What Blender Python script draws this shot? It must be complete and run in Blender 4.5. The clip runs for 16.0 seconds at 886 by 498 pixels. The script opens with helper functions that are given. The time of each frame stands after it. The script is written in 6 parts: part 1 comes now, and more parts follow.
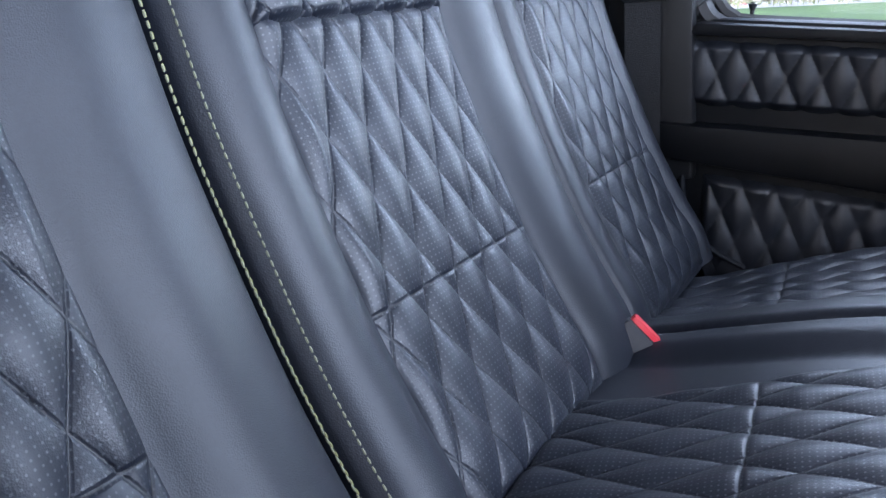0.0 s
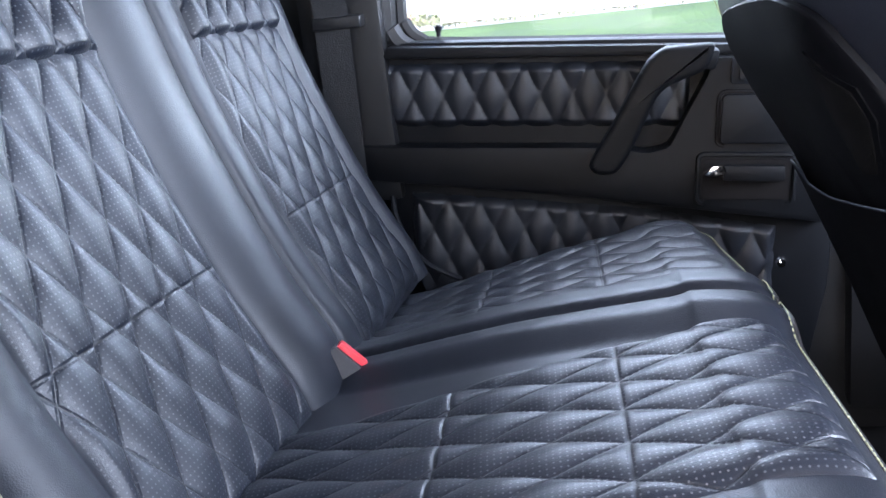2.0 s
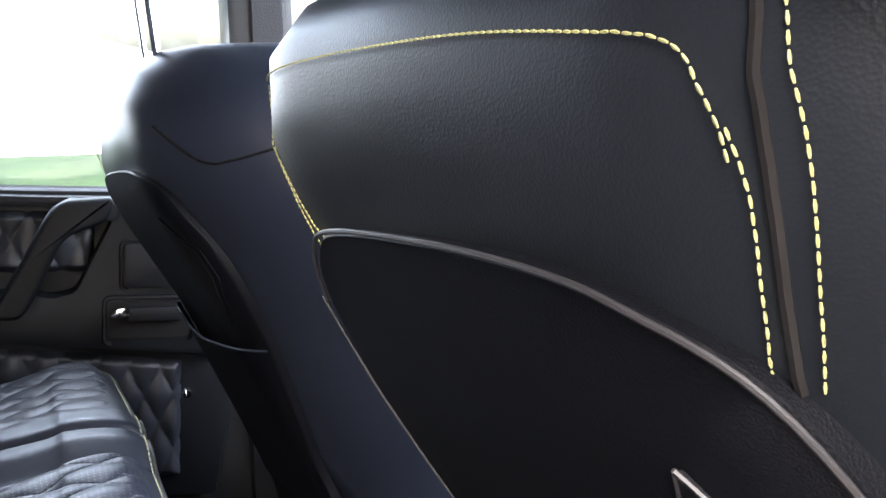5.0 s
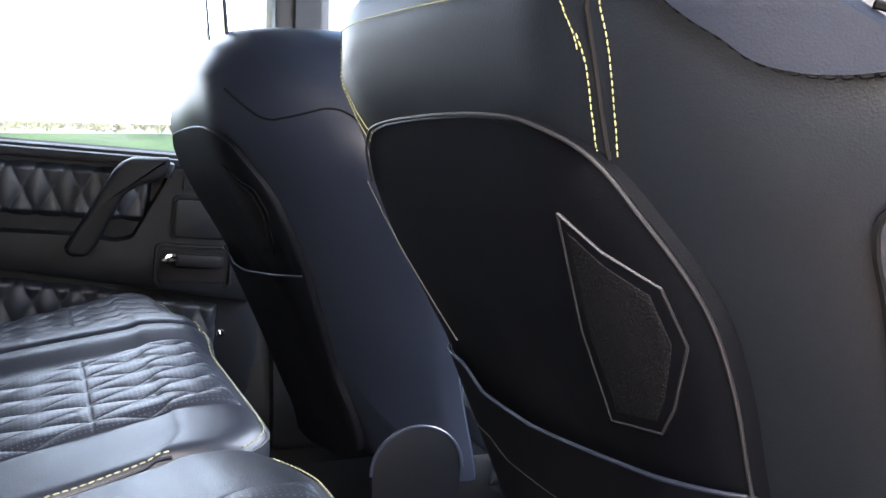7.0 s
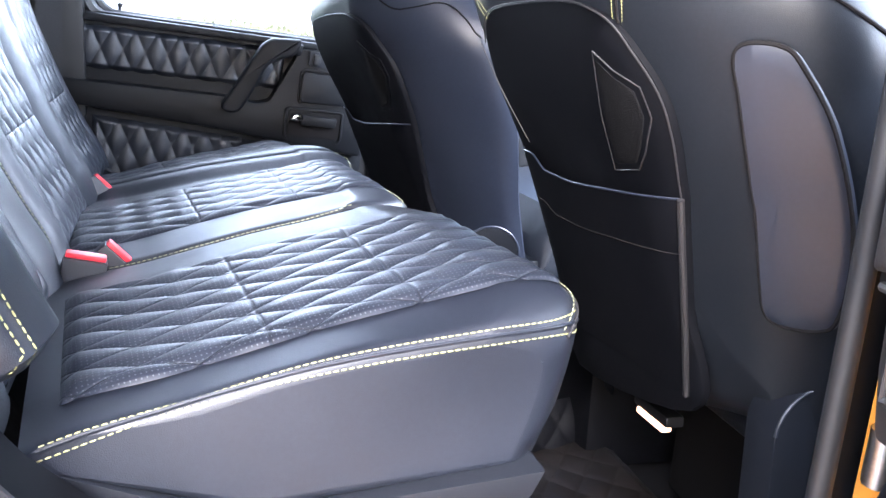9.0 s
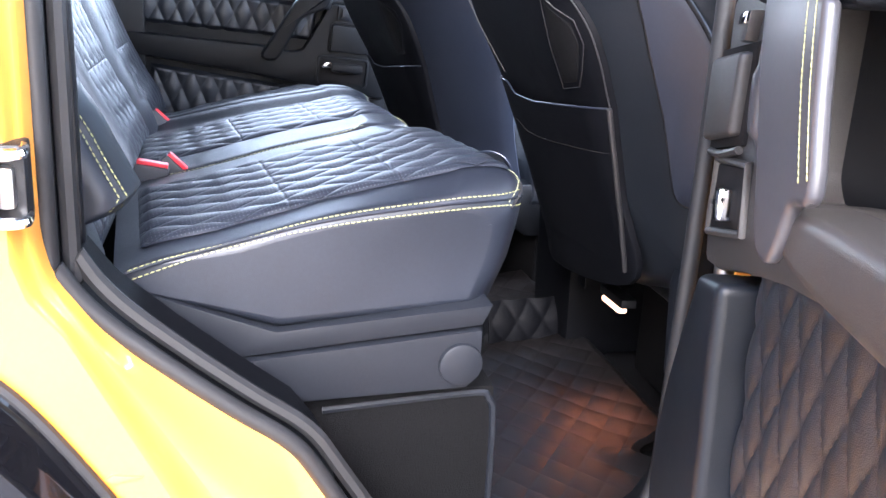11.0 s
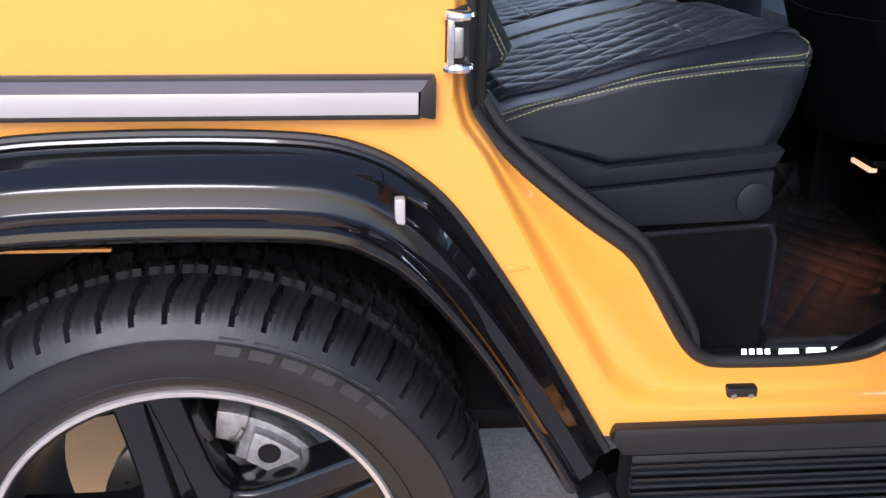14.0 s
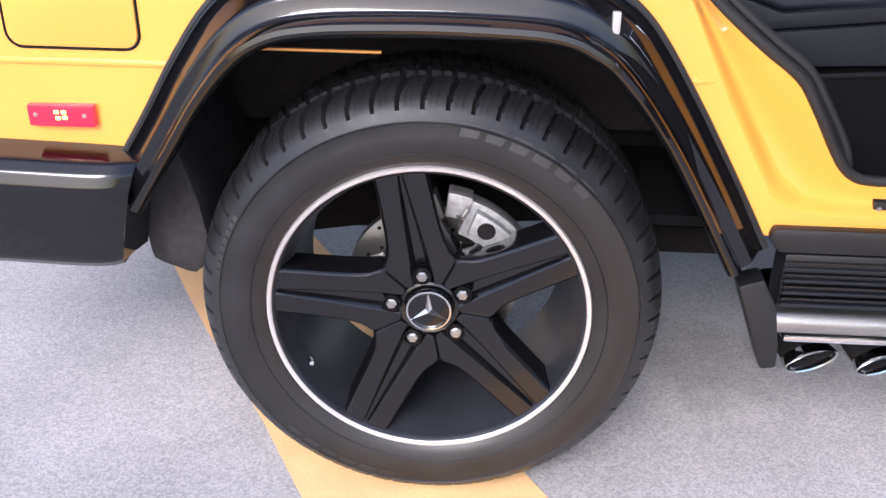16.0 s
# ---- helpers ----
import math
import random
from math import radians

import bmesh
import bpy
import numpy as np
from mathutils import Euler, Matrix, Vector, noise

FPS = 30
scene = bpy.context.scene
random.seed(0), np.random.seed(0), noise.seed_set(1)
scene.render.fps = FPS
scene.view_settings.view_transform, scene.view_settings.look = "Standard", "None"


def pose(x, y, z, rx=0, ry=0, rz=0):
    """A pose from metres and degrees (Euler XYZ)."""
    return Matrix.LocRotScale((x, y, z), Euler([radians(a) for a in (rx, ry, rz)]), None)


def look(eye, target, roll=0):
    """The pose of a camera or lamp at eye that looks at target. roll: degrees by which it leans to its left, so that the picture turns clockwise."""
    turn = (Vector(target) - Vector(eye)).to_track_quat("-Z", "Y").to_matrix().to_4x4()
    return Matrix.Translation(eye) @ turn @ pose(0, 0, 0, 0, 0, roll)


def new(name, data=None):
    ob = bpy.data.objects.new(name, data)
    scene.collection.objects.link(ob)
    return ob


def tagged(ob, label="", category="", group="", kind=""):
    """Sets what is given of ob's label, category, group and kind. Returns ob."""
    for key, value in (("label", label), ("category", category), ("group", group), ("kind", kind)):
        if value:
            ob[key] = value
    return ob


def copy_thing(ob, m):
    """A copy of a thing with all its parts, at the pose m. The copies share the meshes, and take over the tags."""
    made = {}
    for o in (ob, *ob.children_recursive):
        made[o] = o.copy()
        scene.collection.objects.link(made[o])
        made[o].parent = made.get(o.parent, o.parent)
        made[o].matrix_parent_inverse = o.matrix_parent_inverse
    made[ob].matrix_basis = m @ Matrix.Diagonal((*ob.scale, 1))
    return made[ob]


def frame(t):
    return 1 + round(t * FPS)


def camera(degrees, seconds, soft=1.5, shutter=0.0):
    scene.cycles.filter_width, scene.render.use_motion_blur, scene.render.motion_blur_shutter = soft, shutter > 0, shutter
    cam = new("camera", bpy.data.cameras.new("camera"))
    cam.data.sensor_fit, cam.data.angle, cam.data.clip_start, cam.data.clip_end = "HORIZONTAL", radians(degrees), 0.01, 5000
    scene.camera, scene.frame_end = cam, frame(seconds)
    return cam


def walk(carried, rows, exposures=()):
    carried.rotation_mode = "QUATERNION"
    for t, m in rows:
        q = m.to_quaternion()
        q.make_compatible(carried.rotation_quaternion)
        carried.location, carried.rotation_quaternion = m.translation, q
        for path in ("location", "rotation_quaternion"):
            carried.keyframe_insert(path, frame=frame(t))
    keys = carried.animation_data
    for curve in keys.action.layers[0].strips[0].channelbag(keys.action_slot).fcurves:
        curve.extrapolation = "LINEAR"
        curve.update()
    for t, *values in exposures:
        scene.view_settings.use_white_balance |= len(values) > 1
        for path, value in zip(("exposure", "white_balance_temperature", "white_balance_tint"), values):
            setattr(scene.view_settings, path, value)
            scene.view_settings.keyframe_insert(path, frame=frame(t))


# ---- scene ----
cam = camera(49.3, 16.0, soft=1.5)
PATH = [
    (0, (0.629, 0.303, 1.294), (-0.22, 2.014, 0.702), -4.6),
    (0.5, (0.645, 0.313, 1.288), (-0.096, 2.059, 0.655), -4.9),
    (1, (0.671, 0.329, 1.286), (0.052, 2.13, 0.677), -6.9),
    (1.5, (0.684, 0.332, 1.292), (0.192, 2.177, 0.695), -6.8),
    (2, (0.693, 0.328, 1.293), (0.298, 2.198, 0.705), -6.8),
    (2.5, (0.716, 0.324, 1.295), (0.466, 2.222, 0.718), -6.4),
    (3, (0.73, 0.307, 1.307), (0.679, 2.231, 0.764), -5.6),
    (3.5, (0.742, 0.288, 1.317), (0.894, 2.213, 0.797), -4.7),
    (4, (0.757, 0.269, 1.324), (1.083, 2.182, 0.841), -3.7),
    (4.5, (0.772, 0.227, 1.336), (1.315, 2.101, 0.898), -2.4),
    (4.7, (0.783, 0.217, 1.34), (1.41, 2.07, 0.922), -2.0),
    (6.8, (0.717, 0.006, 1.32), (1.415, 1.841, 0.937), 2.0),
    (7, (0.699, -0.035, 1.307), (1.358, 1.817, 0.936), 2.2),
    (7.5, (0.657, -0.16, 1.293), (1.191, 1.721, 0.87), 1.7),
    (8, (0.601, -0.273, 1.292), (1.077, 1.609, 0.811), 2.2),
    (8.5, (0.516, -0.407, 1.3), (1.047, 1.453, 0.79), 2.7),
    (9, (0.487, -0.505, 1.301), (1.067, 1.329, 0.754), 4.4),
    (9.5, (0.537, -0.595, 1.306), (1.112, 1.233, 0.731), 4.5),
    (10, (0.564, -0.685, 1.291), (1.079, 1.158, 0.708), 4.3),
    (10.2, (0.557, -0.716, 1.282), (1.026, 1.134, 0.684), 3.8),
    (12.3, (0.362, -0.907, 1.348), (0.882, 0.906, 0.683), 3.1),
    (12.5, (0.354, -0.901, 1.341), (0.79, 0.919, 0.636), 2.1),
    (13, (0.31, -0.926, 1.337), (0.546, 0.91, 0.581), 1.7),
    (13.5, (0.267, -0.992, 1.337), (0.435, 0.839, 0.553), 1.0),
    (14, (0.227, -1.056, 1.321), (0.386, 0.755, 0.488), 1.0),
    (14.5, (0.221, -1.157, 1.315), (0.179, 0.632, 0.422), 0.3),
    (15, (0.232, -1.305, 1.287), (0.058, 0.462, 0.366), -0.3),
    (15.3, (0.2, -1.343, 1.281), (-0.016, 0.405, 0.335), -1.0),
    (15.5, (0.168, -1.378, 1.273), (-0.016, 0.372, 0.323), -0.7),
    (16, (0.095, -1.421, 1.263), (0.004, 0.342, 0.322), 0.9),
]
EXPOSURE = [(0, 2.1, 5600, 17), (1.0, 2.15, 5650, 17), (1.5, 2.42, 5750, 17), (2.5, 2.55, 5850, 17), (4.7, 2.45, 6150, 15), (7, 2.45, 6000, 15), (8.2, 2.95, 5800, 16), (9, 3.2, 5750, 16), (10.2, 3.35, 5750, 16),
            (12.3, 1.5, 5500, 16), (13.5, 0.88, 5600, 17), (14.5, 0.75, 5700, 17), (15, 0.92, 5700, 17), (16, 1.12, 5700, 17)]
walk(cam, [(t, look(eye, target, roll)) for t, eye, target, roll in PATH], EXPOSURE)

# ---- world, sun, exposure ----
world = bpy.data.worlds.new("sky_world")
scene.world = world
world.use_nodes = True
wn = world.node_tree
sky = wn.nodes.new("ShaderNodeTexSky")
sky.sky_type, sky.sun_disc = "NISHITA", False
sky.sun_elevation, sky.sun_rotation = radians(37), radians(197)
sky.dust_density, sky.air_density = 3.0, 1.2
wn.nodes["Background"].inputs["Strength"].default_value = 0.15
wn.links.new(sky.outputs["Color"], wn.nodes["Background"].inputs["Color"])
sun_data = bpy.data.lights.new("sun", "SUN")
sun_data.energy, sun_data.angle, sun_data.color = 1.5, radians(25), (1.0, 0.95, 0.88)
sun = new("sun", sun_data)
sun.matrix_world = look((-1.6, -5, 3.9), (0, 0, 0))


def window_light(name, eye, target, w, h, power):
    """The sky's light in a window opening."""
    d = bpy.data.lights.new(name, "AREA")
    d.shape, d.size, d.size_y, d.energy, d.color = "RECTANGLE", w, h, power, (0.86, 0.93, 1.0)
    o = new(name, d)
    o.matrix_world = look(eye, target)


window_light("windscreen_light", (1.94, 0.9, 1.58), (0.4, 0.9, 1.05), 1.4, 0.5, 12)
window_light("tail_window_light", (-0.98, 0.9, 1.58), (0.6, 0.9, 1.3), 1.3, 0.5, 0.4)
window_light("front_window_light", (1.55, 0.03, 1.50), (1.35, 0.9, 1.1), 0.7, 0.45, 5)
window_light("left_window_light", (0.68, 1.742, 1.42), (0.55, 0.75, 0.97), 0.58, 0.52, 1.25)


# ---- materials ----
def mat(name, color, rough=0.5, metal=0.0, spec=0.5, coat=0.0, grain=0.0, grain_scale=200.0, wear=0.0, wear_scale=3.0,
        bump=0.0, bump_scale=300.0, tint=None, emit=0.0, sheen=0.0, voronoi=False):
    """A node material: base colour with two scales of variation, relief and roughness wear."""
    m = bpy.data.materials.new(name)
    m.use_nodes = True
    nt = m.node_tree
    b = nt.nodes["Principled BSDF"]
    b.inputs["Base Color"].default_value = (*color, 1)
    b.inputs["Roughness"].default_value = rough
    b.inputs["Metallic"].default_value = metal
    b.inputs["Specular IOR Level"].default_value = spec
    b.inputs["Coat Weight"].default_value = coat
    b.inputs["Coat Roughness"].default_value = 0.04
    b.inputs["Sheen Weight"].default_value = sheen
    if emit:
        b.inputs["Emission Color"].default_value = (*(tint or color), 1)
        b.inputs["Emission Strength"].default_value = emit
    tc = nt.nodes.new("ShaderNodeTexCoord")
    if grain or wear:
        n1 = nt.nodes.new("ShaderNodeTexNoise")
        n1.inputs["Scale"].default_value, n1.inputs["Detail"].default_value = grain_scale, 4
        n2 = nt.nodes.new("ShaderNodeTexNoise")
        n2.inputs["Scale"].default_value, n2.inputs["Detail"].default_value = wear_scale, 6
        nt.links.new(tc.outputs["Object"], n1.inputs["Vector"])
        nt.links.new(tc.outputs["Object"], n2.inputs["Vector"])
        r1 = nt.nodes.new("ShaderNodeMapRange")
        r1.inputs["From Min"].default_value, r1.inputs["From Max"].default_value = 0.25, 0.75
        r1.inputs["To Min"].default_value, r1.inputs["To Max"].default_value = 1 - grain, 1 + grain
        r2 = nt.nodes.new("ShaderNodeMapRange")
        r2.inputs["From Min"].default_value, r2.inputs["From Max"].default_value = 0.3, 0.7
        r2.inputs["To Min"].default_value, r2.inputs["To Max"].default_value = 1 - wear, 1 + wear
        nt.links.new(n1.outputs["Fac"], r1.inputs["Value"])
        nt.links.new(n2.outputs["Fac"], r2.inputs["Value"])
        mul = nt.nodes.new("ShaderNodeMath")
        mul.operation = "MULTIPLY"
        nt.links.new(r1.outputs["Result"], mul.inputs[0])
        nt.links.new(r2.outputs["Result"], mul.inputs[1])
        mix = nt.nodes.new("ShaderNodeVectorMath")
        mix.operation = "SCALE"
        mix.inputs[0].default_value = color
        nt.links.new(mul.outputs["Value"], mix.inputs["Scale"])
        nt.links.new(mix.outputs["Vector"], b.inputs["Base Color"])
        rr = nt.nodes.new("ShaderNodeMapRange")
        rr.inputs["From Min"].default_value, rr.inputs["From Max"].default_value = 0.3, 0.7
        rr.inputs["To Min"].default_value, rr.inputs["To Max"].default_value = rough * (1 - 0.6 * wear), min(1.0, rough * (1 + 0.6 * wear))
        nt.links.new(n2.outputs["Fac"], rr.inputs["Value"])
        nt.links.new(rr.outputs["Result"], b.inputs["Roughness"])
    if bump:
        n3 = nt.nodes.new("ShaderNodeTexVoronoi" if voronoi else "ShaderNodeTexNoise")
        n3.inputs["Scale"].default_value = bump_scale
        nt.links.new(tc.outputs["Object"], n3.inputs["Vector"])
        bp = nt.nodes.new("ShaderNodeBump")
        bp.inputs["Strength"].default_value, bp.inputs["Distance"].default_value = bump, 0.002
        nt.links.new(n3.outputs[0], bp.inputs["Height"])
        nt.links.new(bp.outputs["Normal"], b.inputs["Normal"])
    return m


def perforated(name, color, rough, seams=()):
    """Leather punched with a fine grid of holes, laid out along the panel's own metres."""
    m = mat(name, color, rough, grain=0.18, grain_scale=350, wear=0.18, wear_scale=9, bump=0.10, bump_scale=900, voronoi=True)
    nt = m.node_tree
    b = nt.nodes["Principled BSDF"]
    uv = nt.nodes.new("ShaderNodeUVMap")
    sc = nt.nodes.new("ShaderNodeVectorMath")
    sc.operation = "SCALE"
    sc.inputs["Scale"].default_value = 1 / 0.0046
    nt.links.new(uv.outputs["UV"], sc.inputs[0])
    vo = nt.nodes.new("ShaderNodeTexVoronoi")
    vo.inputs["Scale"].default_value, vo.inputs["Randomness"].default_value = 1.0, 0.06
    nt.links.new(sc.outputs["Vector"], vo.inputs["Vector"])
    cut = nt.nodes.new("ShaderNodeMapRange")
    cut.inputs["From Min"].default_value, cut.inputs["From Max"].default_value = 0.12, 0.20
    nt.links.new(vo.outputs["Distance"], cut.inputs["Value"])
    old = b.inputs["Base Color"].links[0].from_socket
    mx = nt.nodes.new("ShaderNodeMix")
    mx.data_type = "RGBA"
    # hole dots are pale: their grazing highlights are put into the colour
    mx.inputs["A"].default_value = (0.085, 0.09, 0.10, 1)
    nt.links.new(cut.outputs["Result"], mx.inputs["Factor"])
    nt.links.new(old, mx.inputs["B"])
    nt.links.new(mx.outputs["Result"], b.inputs["Base Color"])
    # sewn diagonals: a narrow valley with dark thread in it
    xy = nt.nodes.new("ShaderNodeSeparateXYZ")
    nt.links.new(uv.outputs["UV"], xy.inputs["Vector"])
    def node(op, a, b_):
        n = nt.nodes.new("ShaderNodeMath")
        n.operation = op
        for k, q in enumerate((a, b_)):
            if q is None:
                continue
            if isinstance(q, float):
                n.inputs[k].default_value = q
            else:
                nt.links.new(q, n.inputs[k])
        return n.outputs["Value"]
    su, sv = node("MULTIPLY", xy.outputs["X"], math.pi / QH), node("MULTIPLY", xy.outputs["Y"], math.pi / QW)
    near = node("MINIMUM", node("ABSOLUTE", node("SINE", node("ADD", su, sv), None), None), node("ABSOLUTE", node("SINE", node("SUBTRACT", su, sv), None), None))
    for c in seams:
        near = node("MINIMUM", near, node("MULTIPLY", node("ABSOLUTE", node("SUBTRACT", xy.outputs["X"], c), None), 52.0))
    valley = nt.nodes.new("ShaderNodeMapRange")
    valley.interpolation_type = "SMOOTHERSTEP"
    valley.inputs["From Min"].default_value, valley.inputs["From Max"].default_value = 0.0, 0.17
    nt.links.new(near, valley.inputs["Value"])
    bp = nt.nodes.new("ShaderNodeBump")
    bp.inputs["Strength"].default_value, bp.inputs["Distance"].default_value = 0.6, 0.0012
    nt.links.new(valley.outputs["Result"], bp.inputs["Height"])
    nt.links.new(b.inputs["Normal"].links[0].from_socket, bp.inputs["Normal"])
    nt.links.new(bp.outputs["Normal"], b.inputs["Normal"])
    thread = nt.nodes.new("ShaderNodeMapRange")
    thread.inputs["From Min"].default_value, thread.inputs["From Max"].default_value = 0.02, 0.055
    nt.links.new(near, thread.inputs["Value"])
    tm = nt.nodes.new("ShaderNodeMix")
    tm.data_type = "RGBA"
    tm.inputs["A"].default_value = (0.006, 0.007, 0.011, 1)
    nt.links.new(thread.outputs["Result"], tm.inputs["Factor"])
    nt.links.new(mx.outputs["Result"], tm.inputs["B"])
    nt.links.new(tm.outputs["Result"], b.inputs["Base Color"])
    return m


QW, QH = 0.052, 0.098
LEATHER = mat("navy_leather", (0.0110, 0.0138, 0.0215), 0.43, spec=0.53, grain=0.12, grain_scale=260, wear=0.2, wear_scale=7, bump=0.12, bump_scale=900, voronoi=True)
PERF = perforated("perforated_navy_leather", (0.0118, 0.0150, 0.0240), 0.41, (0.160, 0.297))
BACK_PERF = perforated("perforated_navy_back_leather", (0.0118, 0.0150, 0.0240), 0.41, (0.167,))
PANEL_VINYL = mat("matt_black_vinyl", (0.0024, 0.0027, 0.0040), 0.55, spec=0.13, grain=0.15, grain_scale=260, wear=0.2, wear_scale=7, bump=0.15, bump_scale=1100, voronoi=True)
SEAT_LEATHER = mat("dark_seat_leather", (0.0085, 0.0100, 0.0130), 0.36, spec=0.30, grain=0.12, grain_scale=260, wear=0.2, wear_scale=7, bump=0.07, bump_scale=900, voronoi=True)
BLACK_LEATHER = mat("black_leather", (0.012, 0.014, 0.019), 0.42, spec=0.58, grain=0.15, grain_scale=260, wear=0.2, wear_scale=7, bump=0.2, bump_scale=900, voronoi=True)
PLASTIC = mat("black_plastic", (0.0058, 0.0062, 0.0075), 0.42, grain=0.1, grain_scale=300, wear=0.2, wear_scale=6, bump=0.25, bump_scale=1100)
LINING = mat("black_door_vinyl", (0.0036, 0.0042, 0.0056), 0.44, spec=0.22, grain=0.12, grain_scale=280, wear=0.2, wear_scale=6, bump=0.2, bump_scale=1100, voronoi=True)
# open door: black trim made paler, the outdoor light is in the base colours
LIT_DOOR_MOULD = mat("sky_lit_satin_moulding", (0.040, 0.036, 0.0335), 0.40, spec=0.5, grain=0.1, grain_scale=300, wear=0.15, wear_scale=6, bump=0.2, bump_scale=1100)
LIT_HANDLE_LEATHER = mat("sky_lit_handle_leather", (0.042, 0.041, 0.046), 0.36, spec=0.55, grain=0.1, wear=0.12, wear_scale=9)
GREY_PLASTIC = mat("dark_grey_plastic", (0.0102, 0.0118, 0.0160), 0.48, spec=0.25, grain=0.1, grain_scale=300, wear=0.15, bump=0.25, bump_scale=1100)
TRIM_GREY = mat("grey_rubbing_strip", (0.10, 0.105, 0.125), 0.45, grain=0.05, wear=0.1, bump=0.1)
RUBBER = mat("seal_rubber", (0.012, 0.012, 0.013), 0.55, grain=0.1, wear=0.2)
YELLOW = mat("yellow_paint", (0.80, 0.338, 0.046), 0.35, coat=1.0, wear=0.03, wear_scale=2, grain=0.015, grain_scale=900)
GLOSS_BLACK = mat("gloss_black_paint", (0.004, 0.004, 0.005), 0.12, spec=0.05, coat=1.0, wear=0.05)
WHEEL_BLACK = mat("satin_black_wheel_paint", (0.0040, 0.0040, 0.0045), 0.15, spec=0.6, grain=0.05, wear=0.15, wear_scale=12)
TYRE = mat("tyre_rubber", (0.0105, 0.0102, 0.0110), 0.44, spec=0.5, grain=0.2, grain_scale=120, wear=0.25, wear_scale=14, bump=0.15, bump_scale=500)
RAISED_RUBBER = mat("raised_tyre_rubber", (0.018, 0.0175, 0.018), 0.5, spec=0.5, grain=0.2, grain_scale=160, wear=0.2, wear_scale=14)
CHROME = mat("chrome", (0.75, 0.75, 0.76), 0.10, metal=1.0, wear=0.2, wear_scale=20)
ALU = mat("machined_aluminium", (0.66, 0.62, 0.60), 0.42, metal=0.7, grain=0.08, grain_scale=400, wear=0.1)
STEEL = mat("brushed_steel", (0.45, 0.44, 0.42), 0.35, metal=1.0, grain=0.12, grain_scale=250, wear=0.2)
CAST = mat("cast_caliper_metal", (0.36, 0.36, 0.36), 0.42, metal=0.7, grain=0.25, grain_scale=90, wear=0.3, bump=0.5, bump_scale=200)
SILVER = mat("silver_trim_insert", (0.46, 0.44, 0.44), 0.35, metal=0.3, wear=0.05)
TRIM_PLASTIC = mat("grey_buckle_plastic", (0.030, 0.033, 0.040), 0.5, grain=0.1, grain_scale=300, wear=0.15, bump=0.2, bump_scale=1100)
RED = mat("red_button", (0.75, 0.03, 0.05), 0.4, wear=0.1)
RED_LENS = mat("red_lens", (0.55, 0.01, 0.03), 0.15, coat=0.5, wear=0.1, emit=0.35, tint=(0.8, 0.01, 0.05))
LENS_GLOW = mat("lamp_filament_glow", (1.0, 0.5, 0.1), 0.3, emit=3.0, tint=(1.0, 0.45, 0.08))
CARPET = mat("black_carpet", (0.0045, 0.0045, 0.005), 0.95, spec=0.1, grain=0.4, grain_scale=500, wear=0.2, bump=0.8, bump_scale=700)
MAT_LEATHER = mat("quilted_mat_leather", (0.007, 0.0058, 0.0056), 0.46, spec=0.32, grain=0.15, wear=0.25, wear_scale=8, bump=0.2, bump_scale=700)
STITCH = mat("yellow_thread", (0.30, 0.29, 0.12), 0.7, grain=0.2, grain_scale=700)
PALE_STITCH = mat("pale_thread", (0.27, 0.275, 0.17), 0.7, grain=0.2, grain_scale=700)
PIPING = mat("grey_leather_piping", (0.020, 0.019, 0.020), 0.45, grain=0.1, wear=0.1)
GREY_LEATHER = mat("grey_blue_leather", (0.0145, 0.0178, 0.028), 0.36, spec=0.6, grain=0.1, wear=0.15, wear_scale=9, bump=0.07, bump_scale=900, voronoi=True)
MESH_CLOTH = mat("speaker_mesh_cloth", (0.005, 0.005, 0.0055), 0.7, spec=0.12, grain=0.4, grain_scale=600, bump=0.6, bump_scale=600)
WEBBING = mat("belt_webbing", (0.02, 0.02, 0.022), 0.75, grain=0.3, grain_scale=420, bump=0.5, bump_scale=500)
LAMP_GLOW = mat("footwell_lamp_lens", (1.0, 0.75, 0.55), 0.4, emit=0.6, tint=(1.0, 0.55, 0.28))
SILL_GLOW = mat("lit_sill_mark", (1.0, 0.98, 0.92), 0.4, emit=1.1, tint=(1.0, 0.97, 0.9))
HOUSING_FELT = mat("arch_liner_felt", (0.034, 0.031, 0.031), 0.85, spec=0.2, grain=0.3, grain_scale=60, wear=0.3, wear_scale=5)
# black wheel paint lifted to blue-grey: the sky's reflection is painted in
LIT_BARREL = mat("sky_lit_barrel_paint", (0.020, 0.021, 0.025), 0.32, spec=0.5, grain=0.08, wear=0.2, wear_scale=12)
UNDERBODY = mat("black_underbody", (0.011, 0.010, 0.010), 0.95, spec=0.1, grain=0.3, grain_scale=30, wear=0.3)
